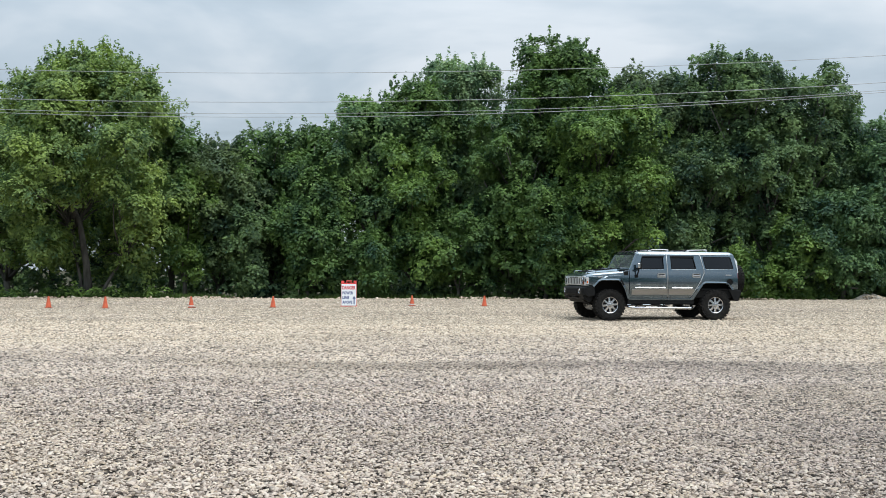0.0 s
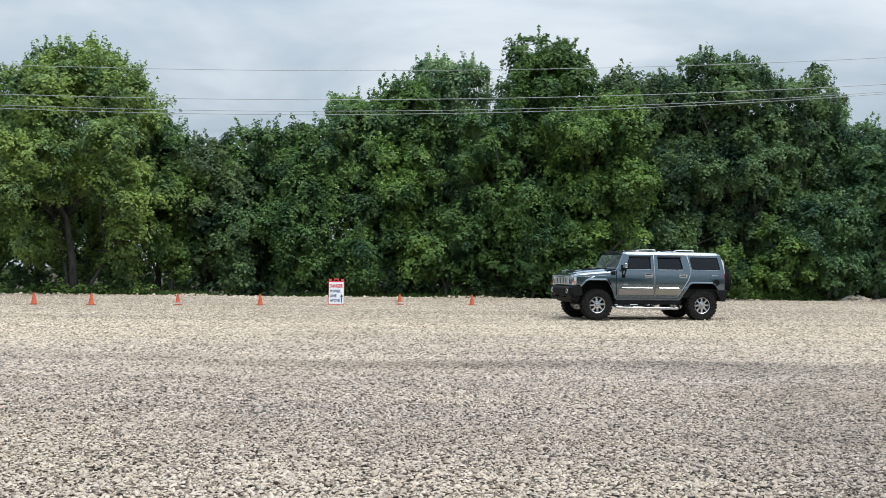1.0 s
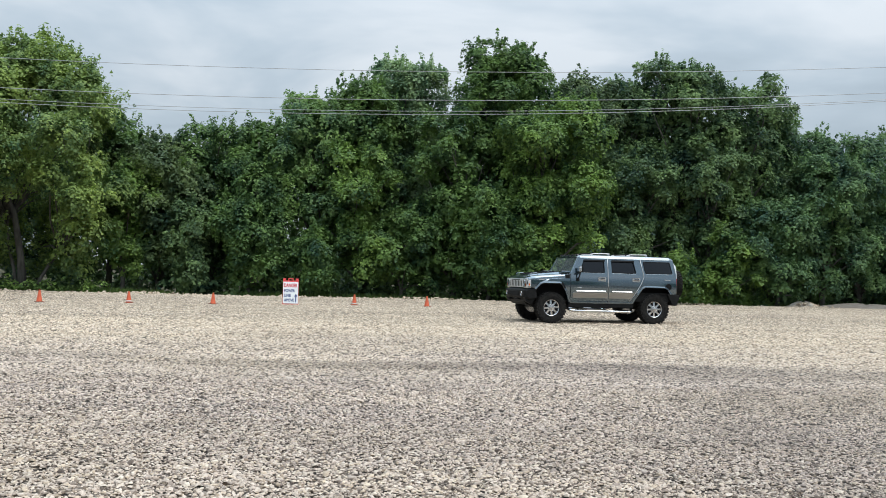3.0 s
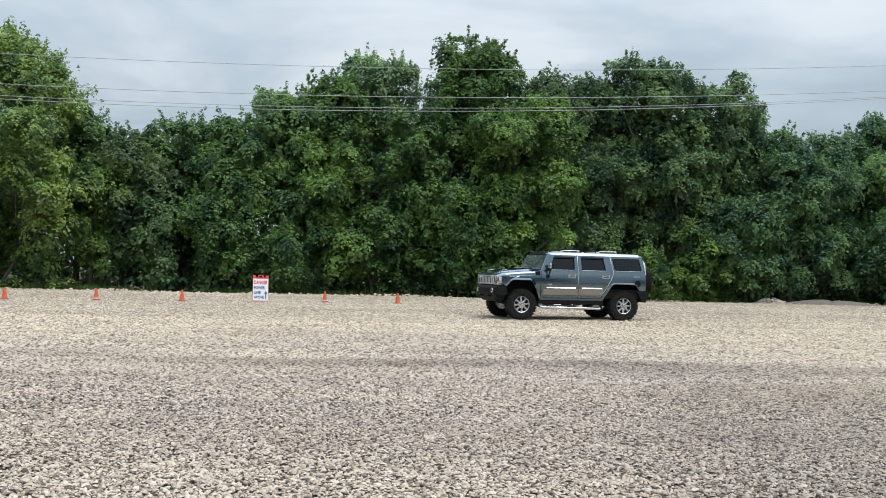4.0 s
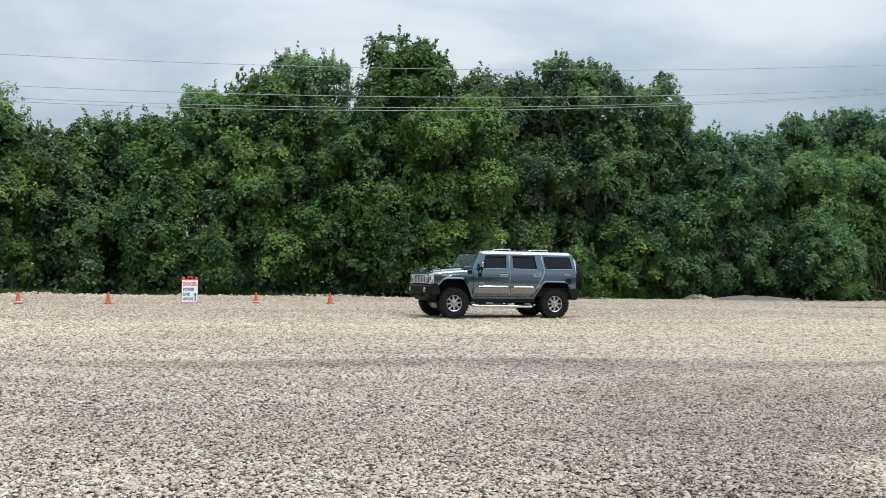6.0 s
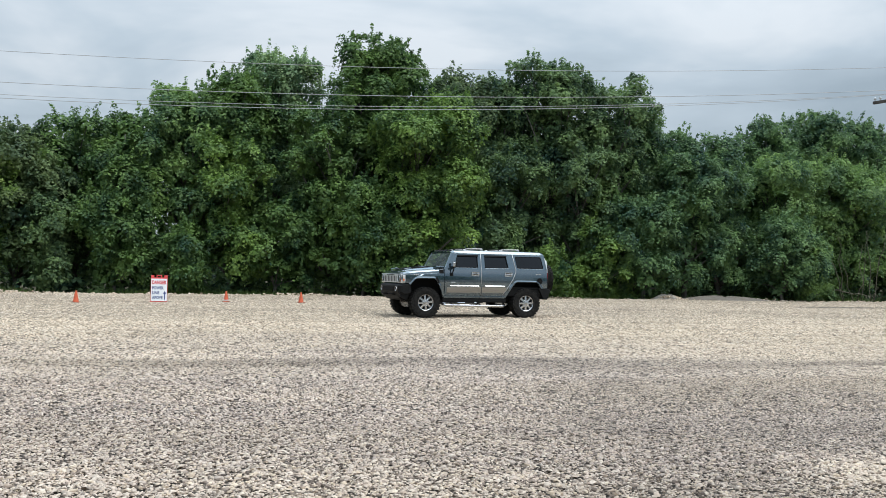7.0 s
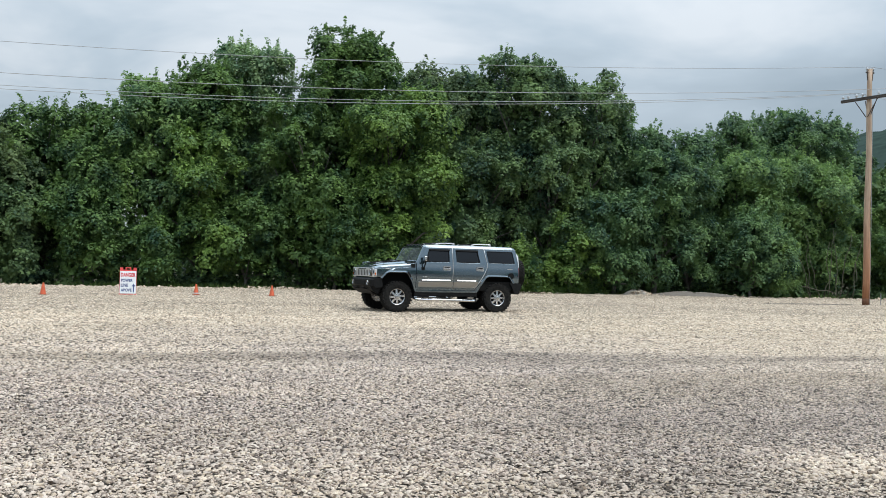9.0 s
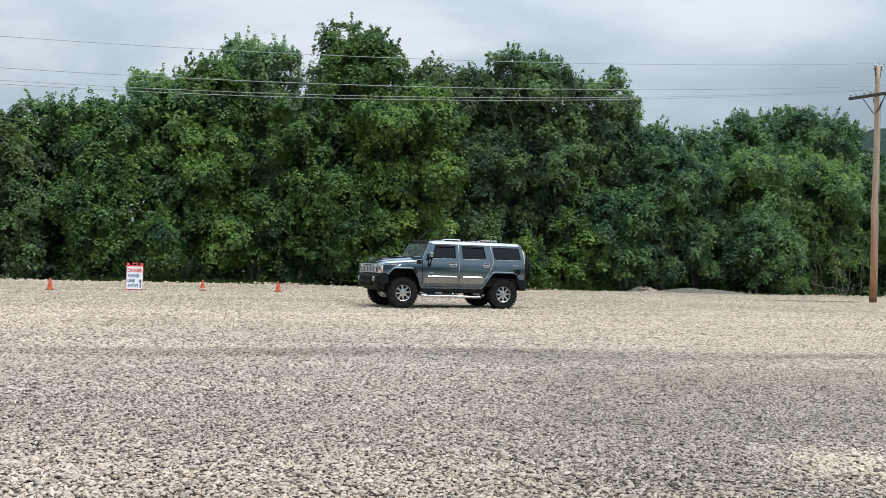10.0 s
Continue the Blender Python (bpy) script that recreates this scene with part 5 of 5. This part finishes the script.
            part("handle_recess", bm, M_PAINT, d)
            bm = prism(rounded([(hx - 0.122, 1.208), (hx + 0.122, 1.208), (hx + 0.122, 1.328), (hx - 0.122, 1.328)], 0.035), 1.001 * side, 1.009 * side)
            hp = part("handle_escutcheon", bm, M_CHROME, d, "chrome handle surround")
            bm = box(bmesh.new(), hx - 0.088, hx + 0.088, min(1.004 * side, 1.0115 * side), max(1.004 * side, 1.0115 * side), 1.246, 1.306, 0.002)
            part("handle_gap", bm, M_DARK, hp)
            bm = box(bmesh.new(), hx - 0.112, hx + 0.112, min(1.012 * side, 1.035 * side), max(1.012 * side, 1.035 * side), 1.258, 1.282, 0.008)
            part("door_handle", bm, M_CHROME, hp, "chrome pull handle")
            if name == "front_door":
                for a in (0.80, 0.745, 0.71):
                    badge = prism([(a, 1.005), (a - 0.04, 1.005), (a - 0.04, 1.035), (a, 1.035)], 1.0 * side, 1.014 * side)
                    part("door_badge", badge, M_BADGE, d)
                bm = tube(bmesh.new(), [(0.80, 0.99 * side, 1.24), (0.79, 1.06 * side, 1.28), (0.775, 1.11 * side, 1.38), (0.765, 1.13 * side, 1.50)], [0.028, 0.022, 0.022, 0.02], 8)
                box(bm, 0.745, 0.845, min(0.985 * side, 1.02 * side), max(0.985 * side, 1.02 * side), 1.20, 1.29, 0.012)
                arm = part("mirror_arm", bm, M_TRIM, d, "black mirror bracket", smooth=False)
                bm = box(bmesh.new(), 0.70, 0.82, min(1.02 * side, 1.21 * side), max(1.02 * side, 1.21 * side), 1.44, 1.61, 0.028, 3)
                part("mirror_shell", bm, M_TRIM, arm, "black door mirror")
                bm = box(bmesh.new(), 0.752, 0.826, min(1.045 * side, 1.215 * side), max(1.045 * side, 1.215 * side), 1.47, 1.60, 0.02, 3)
                part("mirror_cap", bm, M_CHROME, arm, "chrome mirror cap")
        q = bevelled(sharp(part("rear_quarter", panel(QUARTER, (rounded(WIN_Q, 0.04),), side), M_PAINT, car)))
        part("window", panel(WIN_Q, (), side, -0.010, 0.006, ()), M_GLASS_DARK, q, "dark tinted cargo glass")
        part("window_seal", panel(rounded(inset(WIN_Q, -0.014), 0.045), (rounded(inset(WIN_Q, 0.012), 0.04),), side, 0.003, 0.02, ()), M_TRIM, q)
        bevelled(part("wheel_arch_lip", arch_lip(FLARE_R, side), M_PAINT, q), 0.008)
        bm = prism([(-1.86, 1.275), (-2.04, 1.275), (-2.04, 1.30), (-1.86, 1.30)], 0.98 * side, 1.006 * side)
        part("quarter_badge", bm, M_BADGE, q)
        if side > 0:
            bm = lathe(bmesh.new(), [(0.092, 0.985), (0.092, 1.020), (0.08, 1.024), (0.074, 1.010), (0.0005, 1.010)], 28, "y", (-1.985, 0, 1.09))
            cap = part("fuel_filler", bm, M_TRIM, q, "black round fuel filler", smooth=False)
            bm = lathe(bmesh.new(), [(0.045, 1.008), (0.042, 1.024), (0.0005, 1.028)], 20, "y", (-1.985, 0, 1.09))
            part("filler_cap", bm, M_DARK, cap)
        # bright strip down the rear corner
        bm = loft([[(-2.17, side * (side_y(z) - 0.012), z) if k == 0 else (-2.255 + (0.07 if z > 1.7 else 0), side * (side_y(z) - 0.012), z) if k == 1 else (-2.255 + (0.07 if z > 1.7 else 0), side * (side_y(z) - 0.06), z) if k == 2 else (-2.17, side * (side_y(z) - 0.06), z) for k in range(4)] for z in (1.34, 1.43, 1.55, 1.68, 1.78)])
        part("corner_trim", bm, M_GRILLE, q, "chrome tail lamp surround")
        bm = box(bmesh.new(), -2.27, -2.235, min(0.80 * side, 0.95 * side), max(0.80 * side, 0.95 * side), 1.0, 1.36, 0.01)
        part("tail_lamp", bm, M_RED_LENS, q, "red tail lamp")
        # step bar
        bm = tube(bmesh.new(), [(1.06, 0.80 * side, 0.44), (1.0, 0.98 * side, 0.385), (0.93, 1.02 * side, 0.365), (-0.78, 1.02 * side, 0.345), (-0.86, 0.98 * side, 0.36), (-0.92, 0.80 * side, 0.42)], 0.038, 12)
        st = part("step_bar", bm, M_CHROME, car, "polished tubular step bar", smooth=True)
        for x0, x1 in ((0.86, 0.52), (0.20, -0.12), (-0.42, -0.74)):
            part("step_pad", box(bmesh.new(), x1, x0, min(0.99 * side, 1.05 * side), max(0.99 * side, 1.05 * side), 0.385, 0.403, 0.005), M_TRIM, st, "black tread pad")
        for x in (0.72, -0.1, -0.62):
            part("step_bracket", tube(bmesh.new(), [(x, 0.62 * side, 0.55), (x, 0.85 * side, 0.40), (x, 1.0 * side, 0.36)], 0.02, 6), M_TRIM, st)
        bm = loft([[(x, yy * side, zz) for yy, zz in ((0.90, 0.632), (0.955, 0.630), (0.958, 0.600), (0.945, 0.572), (0.90, 0.560))] for x in (1.0, 0.3, -0.4, -0.88)])
        sharp(part("rocker_panel", bm, M_PAINT, car), 40)
        # pillar beside the windscreen
        bm = loft([[(x + 0.03, side * (y + 0.01), z), (x - 0.05, side * (y + 0.015), z - 0.01), (x - 0.05, side * (y - 0.06), z - 0.01), (x + 0.03, side * (y - 0.06), z)] for x, y, z in ((0.985, side_y(1.42) - 0.015, 1.40), (0.86, side_y(1.66) - 0.012, 1.66), (0.735, side_y(1.89) - 0.01, 1.895))])
        bevelled(part("windscreen_pillar", bm, M_PAINT, car), 0.01)

    # roof and windscreen
    bm = loft([[(x, s * y, z) for s, y, z in ((1, w, 1.852), (1, w + 0.006, 1.860), (1, w - 0.042, 1.928 + c), (1, w - 0.075, 1.944 + c), (1, w - 0.13, 1.953 + c), (1, w - 0.23, 1.958 + c), (1, 0.3, 1.962 + c),
                                              (-1, 0.3, 1.962 + c), (-1, w - 0.23, 1.958 + c), (-1, w - 0.13, 1.953 + c), (-1, w - 0.075, 1.944 + c), (-1, w - 0.042, 1.928 + c), (-1, w + 0.006, 1.860), (-1, w, 1.852))]
               for x, w, c in ((0.775, 0.866, -0.062), (0.68, 0.874, -0.012), (0.2, 0.880, 0.0), (-1.4, 0.880, 0.0), (-2.06, 0.876, -0.008), (-2.15, 0.868, -0.035))])
    roof = sharp(part("roof", bm, M_PAINT, car, "slate blue roof panel"), 16)
    for y in (-0.62, -0.30, 0.0, 0.30, 0.62):
        bm = loft([[(0.70 + dx, y - w, z), (0.70 + dx, y + w, z), (0.70 + dx, y + w * 0.8, z + h), (0.70 + dx, y - w * 0.8, z + h)] for dx, w, z, h in ((0.05, 0.045, 1.93, 0.010), (0.0, 0.05, 1.94, 0.028), (-0.12, 0.04, 1.95, 0.012))])
        part("marker_lamp", bm, M_TRIM, roof, "smoked roof marker lamp")
    for x0, x1 in ((0.30, -0.30), (-0.84, -1.47)):
        for s in (-1, 1):
            bm = loft([[(x, s * (0.62 - w), z0), (x, s * (0.62 + w), z0), (x, s * (0.62 + w * 0.7), z1), (x, s * (0.62 - w * 0.7), z1)] for x, w, z0, z1 in ((x0 + 0.02, 0.022, 1.955, 1.968), (x0 - 0.05, 0.03, 1.960, 1.996), (x0 - 0.10, 0.03, 1.982, 2.004), (x1 + 0.12, 0.03, 1.992, 2.016), (x1 + 0.04, 0.03, 1.966, 2.018), (x1, 0.026, 1.955, 2.010))])
            bevelled(part("rack_rail", bm, M_SATIN, roof, "bright flat roof rack rail"), 0.006, 2)
        for x in (x0 - 0.14, x1 + 0.14):
            bm = tube(bmesh.new(), [(x, -0.62, 2.005), (x, 0.62, 2.005)], 0.016, 8)
            part("rack_crossbar", bm, M_TRIM, roof, "black rack crossbar", smooth=True)
    bm = loft([[(x, s * w, z) for s in (1, -1) for x, w, z in ((x0, w0, z0), (x0 - 0.006, w0, z0))] for x0, w0, z0 in ((0.995, 0.93, 1.425), (0.755, 0.835, 1.90))])
    wsc = part("windscreen", bm, M_GLASS, car, "clear upright windscreen")
    part("sun_band", loft([[(x, s * w, z) for s in (1, -1) for x, w, z in ((x0, w0, z0), (x0 + 0.004, w0, z0))] for x0, w0, z0 in ((0.778, 0.845, 1.862), (0.763, 0.838, 1.895))]), M_DARK, wsc, "dark sun band")
    for y0, y1 in ((0.55, 0.05), (-0.15, -0.65)):
        bm = tube(bmesh.new(), [(1.03, y0 + 0.12, 1.435), (1.01, y0, 1.455), (0.975, y1, 1.475)], 0.012, 6)
        part("wiper", bm, M_TRIM, wsc)

    # bonnet: a high flat lid with a raised middle, vents and handles
    def hood_row(x, z, w, b):
        half = [(w + 0.004, z - 0.17), (w + 0.003, z - 0.11), (w - 0.006, z - 0.066), (w - 0.028, z - 0.032), (w - 0.066, z - 0.012), (w - 0.16, z - 0.002), (0.66, z), (0.60, z + 0.003), (0.56, z + b), (0.2, z + b + 0.008)]
        return [(x, y, h) for y, h in half] + [(x, -y, h) for y, h in reversed(half)]
    bm = loft([hood_row(2.285, 1.225, 0.955, 0.0), hood_row(2.23, 1.285, 0.975, 0.006), hood_row(2.12, 1.318, 0.985, 0.02), hood_row(1.8, 1.352, 0.99, 0.035), hood_row(1.4, 1.385, 0.99, 0.04), hood_row(1.13, 1.408, 0.99, 0.04)])
    hood = bevelled(sharp(part("bonnet", bm, M_PAINT, car, "slate blue bonnet with raised middle"), 16), 0.012, 2, 60)
    part("cowl", box(bmesh.new(), 0.97, 1.14, -0.96, 0.96, 1.33, 1.425, 0.02), M_TRIM, car, "black cowl below the windscreen")
    for s in (-1, 1):
        bm = box(bmesh.new(), 0.99, 1.25, min(0.66 * s, 0.93 * s), max(0.66 * s, 0.93 * s), 1.40, 1.478, 0.02)
        part("cowl_intake", bm, M_PAINT, hood, "raised body-coloured intake")
        bm = loft([[(x, s * 0.53, z), (x, s * 0.12, z + 0.004), (x, s * 0.12, z - 0.02), (x, s * 0.53, z - 0.02)] for x, z in ((2.02, 1.378), (1.75, 1.405), (1.2, 1.455))])
        part("hood_vent", bm, M_TRIM, hood, "black louvred bonnet inset")
        for k in range(5):
            x = 1.32 + 0.12 * k
            z = 1.452 - (x - 1.2) * 0.092
            part("louvre", box(bmesh.new(), x, x + 0.04, min(0.16 * s, 0.48 * s), max(0.16 * s, 0.48 * s), z - 0.012, z + 0.022, 0.004), M_TRIM, hood)
        bm = tube(bmesh.new(), [(2.10, s * 0.64, 1.32), (2.09, s * 0.64, 1.375), (2.06, s * 0.64, 1.385), (1.90, s * 0.64, 1.40), (1.87, s * 0.64, 1.39), (1.86, s * 0.64, 1.345)], 0.012, 8)
        part("bonnet_handle", bm, M_PAINT, hood, "body-coloured bonnet lift handle", smooth=True)

    # front: chrome grille with dark slots, lamps, heavy black bumper
    front = part("front_panel", box(bmesh.new(), 2.13, 2.26, -0.95, 0.95, 0.94, 1.255, 0.03), M_PAINT, car)
    g = part("grille", box(bmesh.new(), 2.24, 2.30, -0.63, 0.63, 0.985, 1.235, 0.018), M_GRILLE, car, "bright chrome grille with dark upright slots")
    for k in range(8):
        y = -0.525 + 0.15 * k
        part("grille_slot", box(bmesh.new(), 2.27, 2.304, y - 0.026, y + 0.026, 1.015, 1.175, 0.008), M_DARK, g)
    for k in range(9):
        part("grille_letter_bar", box(bmesh.new(), 2.298, 2.304, -0.36 + 0.085 * k, -0.31 + 0.085 * k, 1.185, 1.215), M_TRIM, g)
    for s in (-1, 1):
        a, b = (0.65 * s, 0.955 * s)
        lamp = part("headlamp_housing", box(bmesh.new(), 2.15, 2.29, min(a, b), max(a, b), 0.975, 1.235, 0.02), M_GRILLE, car, "square chrome headlamp housing")
        part("lamp_cover", box(bmesh.new(), 2.288, 2.298, min(0.67 * s, 0.94 * s), max(0.67 * s, 0.94 * s), 0.995, 1.215, 0.004), M_LAMP_GLASS, lamp)
        bm = lathe(bmesh.new(), [(0.085, 0.0), (0.08, 0.012), (0.06, -0.02), (0.02, -0.03), (0.0005, -0.03)], 24, "x", (2.291, 0.755 * s, 1.115))
        part("headlamp", bm, M_CHROME, lamp, "round headlamp")
        part("turn_signal", box(bmesh.new(), 2.287, 2.294, min(0.875 * s, 0.925 * s), max(0.875 * s, 0.925 * s), 1.02, 1.10, 0.01), M_AMBER, lamp, "amber turn signal")
        part("side_marker", box(bmesh.new(), 2.17, 2.255, min(0.953 * s, 1.006 * s), max(0.953 * s, 1.006 * s), 1.015, 1.20, 0.008), M_GRILLE, lamp)
        part("side_lens", box(bmesh.new(), 2.20, 2.24, min(1.0 * s, 1.010 * s), max(1.0 * s, 1.010 * s), 1.04, 1.10, 0.004), M_AMBER, lamp)
    rows = []
    for y in (-1.0, -0.86, -0.55, 0.55, 0.86, 1.0):
        back = 0.10 if abs(y) > 0.9 else 0.02 if abs(y) > 0.7 else 0.0
        rows.append([(1.98, y, 0.70), (2.30 - back, y, 0.66), (2.36 - back, y, 0.72), (2.37 - back, y, 0.90), (2.32 - back, y, 0.945), (2.02, y, 0.955)])
    bump = bevelled(part("front_bumper", loft(rows), M_TRIM, car, "heavy black front bumper"), 0.015)
    part("bumper_recess", box(bmesh.new(), 2.33, 2.376, -0.52, 0.52, 0.75, 0.87, 0.01), M_DARK, bump)
    for s in (-1, 1):
        bm = lathe(bmesh.new(), [(0.07, 0.0), (0.065, 0.03), (0.05, 0.02), (0.0005, 0.015)], 20, "x", (2.335, 0.70 * s, 0.815))
        part("fog_lamp", bm, M_CHROME, bump, "round fog lamp")
        bm = tube(bmesh.new(), [(2.28, 0.30 * s, 0.64), (2.40, 0.30 * s, 0.66), (2.43, 0.36 * s, 0.67), (2.40, 0.42 * s, 0.66), (2.28, 0.42 * s, 0.64)], 0.02, 8)
        part("tow_loop", bm, M_TRIM, bump)
        rail = [(1.99, 0.75), (2.12, 0.52), (2.28, 0.60), (2.33, 0.70), (2.2, 0.72)]
        part("bumper_bracket", prism(rail, 0.74 * s, 0.92 * s), M_TRIM, bump)
    bm = loft([[(1.95, y, 0.66), (2.02, y, 0.47), (2.18, y, 0.50), (2.27, y, 0.58), (2.29, y, 0.67)] for y in (-0.72, -0.3, 0.3, 0.72)])
    bevelled(part("skid_plate", bm, M_TRIM, bump, "black skid plate"), 0.012)

    # rear: door with the spare wheel, bumper
    tg = bevelled(part("tailgate", loft([[(-2.245, y, 0.87), (-2.24, y, 1.43), (-2.165, y * 0.9, 1.87), (-2.12, y * 0.9, 1.87), (-2.19, y, 1.43), (-2.19, y, 0.87)] for y in (-0.97, 0.97)]), M_PAINT, car), 0.012)
    part("rear_window", loft([[(-2.250, y, 1.47), (-2.187, y * 0.92, 1.82), (-2.18, y * 0.92, 1.82), (-2.243, y, 1.47)] for y in (-0.78, 0.78)]), M_GLASS_DARK, tg, "dark tinted rear glass")
    part("spare_carrier", tube(bmesh.new(), [(-2.22, -0.1, 1.15), (-2.36, -0.05, 1.15), (-2.42, 0.0, 1.15)], 0.06, 10), M_TRIM, tg, "black spare wheel carrier")
    rows = []
    for y in (-1.0, -0.8, 0.8, 1.0):
        b = 0.09 if abs(y) > 0.9 else 0.0
        rows.append([(-1.96, y, 0.885), (-2.40 + b, y, 0.865), (-2.43 + b, y, 0.80), (-2.36 + b, y, 0.60), (-2.26, y, 0.545), (-2.12, y, 0.56)])
    rb = bevelled(part("rear_bumper", loft(rows), M_TRIM, car, "black rear bumper with step"), 0.015)
    part("bumper_step", box(bmesh.new(), -2.38, -2.26, -0.7, 0.7, 0.862, 0.885, 0.006), M_TRIM, rb)
    part("hitch", box(bmesh.new(), -2.40, -2.1, -0.06, 0.06, 0.50, 0.57, 0.008), M_DARK, rb)

    # cabin: dashboard, wheel and seats behind the glass
    part("dashboard", box(bmesh.new(), 0.60, 0.97, -0.86, 0.86, 1.10, 1.42, 0.05, 3), M_TRIM, car)
    part("cabin_wall", box(bmesh.new(), -2.15, 0.62, -0.95, 0.95, 0.86, 0.90, 0.005), M_DARK, car)
    bm = bmesh.new()
    pts = [(0.50 + 0.19 * math.cos(a) * 0.35, 0.42 + 0.19 * math.sin(a), 1.36 + 0.19 * math.cos(a) * 0.93) for a in (2 * math.pi * k / 20 for k in range(21))]
    tube(bm, pts, 0.014, 6, False)
    tube(bm, [(0.66, 0.42, 1.30), (0.50, 0.42, 1.36)], 0.02, 6)
    part("steering_wheel", bm, M_TRIM, car)
    for x, row_y in ((0.05, (0.42, -0.42)), (-0.85, (0.48, 0.0, -0.48)), (-1.6, (0.4, -0.4))):
        for y in row_y:
            bm = loft([[(x + 0.10, y + s * 0.24, 0.95) if k == 0 else (x - 0.08, y + s * 0.22, 1.50) if k == 1 else (x - 0.20, y + s * 0.22, 1.50) if k == 2 else (x - 0.05, y + s * 0.24, 0.95) for k in range(4)] for s in (-1, 1)])
            st = bevelled(part("seat_back", bm, M_SEAT, car, "dark leather seat back"), 0.04, 3)
            part("head_rest", box(bmesh.new(), x - 0.20, x - 0.10, y - 0.13, y + 0.13, 1.53, 1.70, 0.03, 3), M_SEAT, st)
            part("seat_cushion", box(bmesh.new(), x - 0.05, x + 0.46, y - 0.25, y + 0.25, 0.90, 1.06, 0.04, 3), M_SEAT, st)

    # wheels
    first = wheel("wheel")
    first.parent = car
    places = [(1.559, 0.885, 0.437, 0), (-1.559, 0.885, 0.437, 0), (1.559, -0.885, 0.437, 180), (-1.559, -0.885, 0.437, 180)]
    for i, (x, y, z, a) in enumerate(places):
        w = first if i == 0 else copy_thing(first, pose(0, 0, 0))
        w.parent = car
        w.matrix_basis = pose(x, y, z) @ pose(0, 0, 0, 0, 0, a) @ pose(0, 0, 0, 0, 17 + 41 * i, 0)
    spare = copy_thing(first, pose(0, 0, 0))
    spare.name = "spare_wheel"
    spare.parent = car
    spare.matrix_basis = pose(-2.53, 0.10, 1.15, 0, 0, 90)
    return car


build_vehicle()


# ---- the stones nearest to the camera, one by one ----
def build_near_stones():
    rng = np.random.default_rng(88)
    meshes = []
    for k in range(12):
        v, f = stones(rng, np.zeros((1, 3)), np.array([1.0]), 0.6, 0.15)
        meshes.append(array_mesh("gravel_stone", v, f, M_STONE_ONE))
    for i in range(300):
        y = 4.9 + 1.5 * rng.uniform(0, 1)
        x = rng.uniform(-0.42, 0.72) * y
        s = rng.uniform(0.014, 0.027)
        ob = new("gravel_stone", meshes[i % 12])
        ob.parent = GROUND
        ob.matrix_basis = pose(x, y, ground_height(x, y) + 0.012 + 0.15 * s, rng.normal(0, 9), rng.normal(0, 9), rng.uniform(0, 360)) @ Matrix.Diagonal((s, s, s, 1))


build_near_stones()
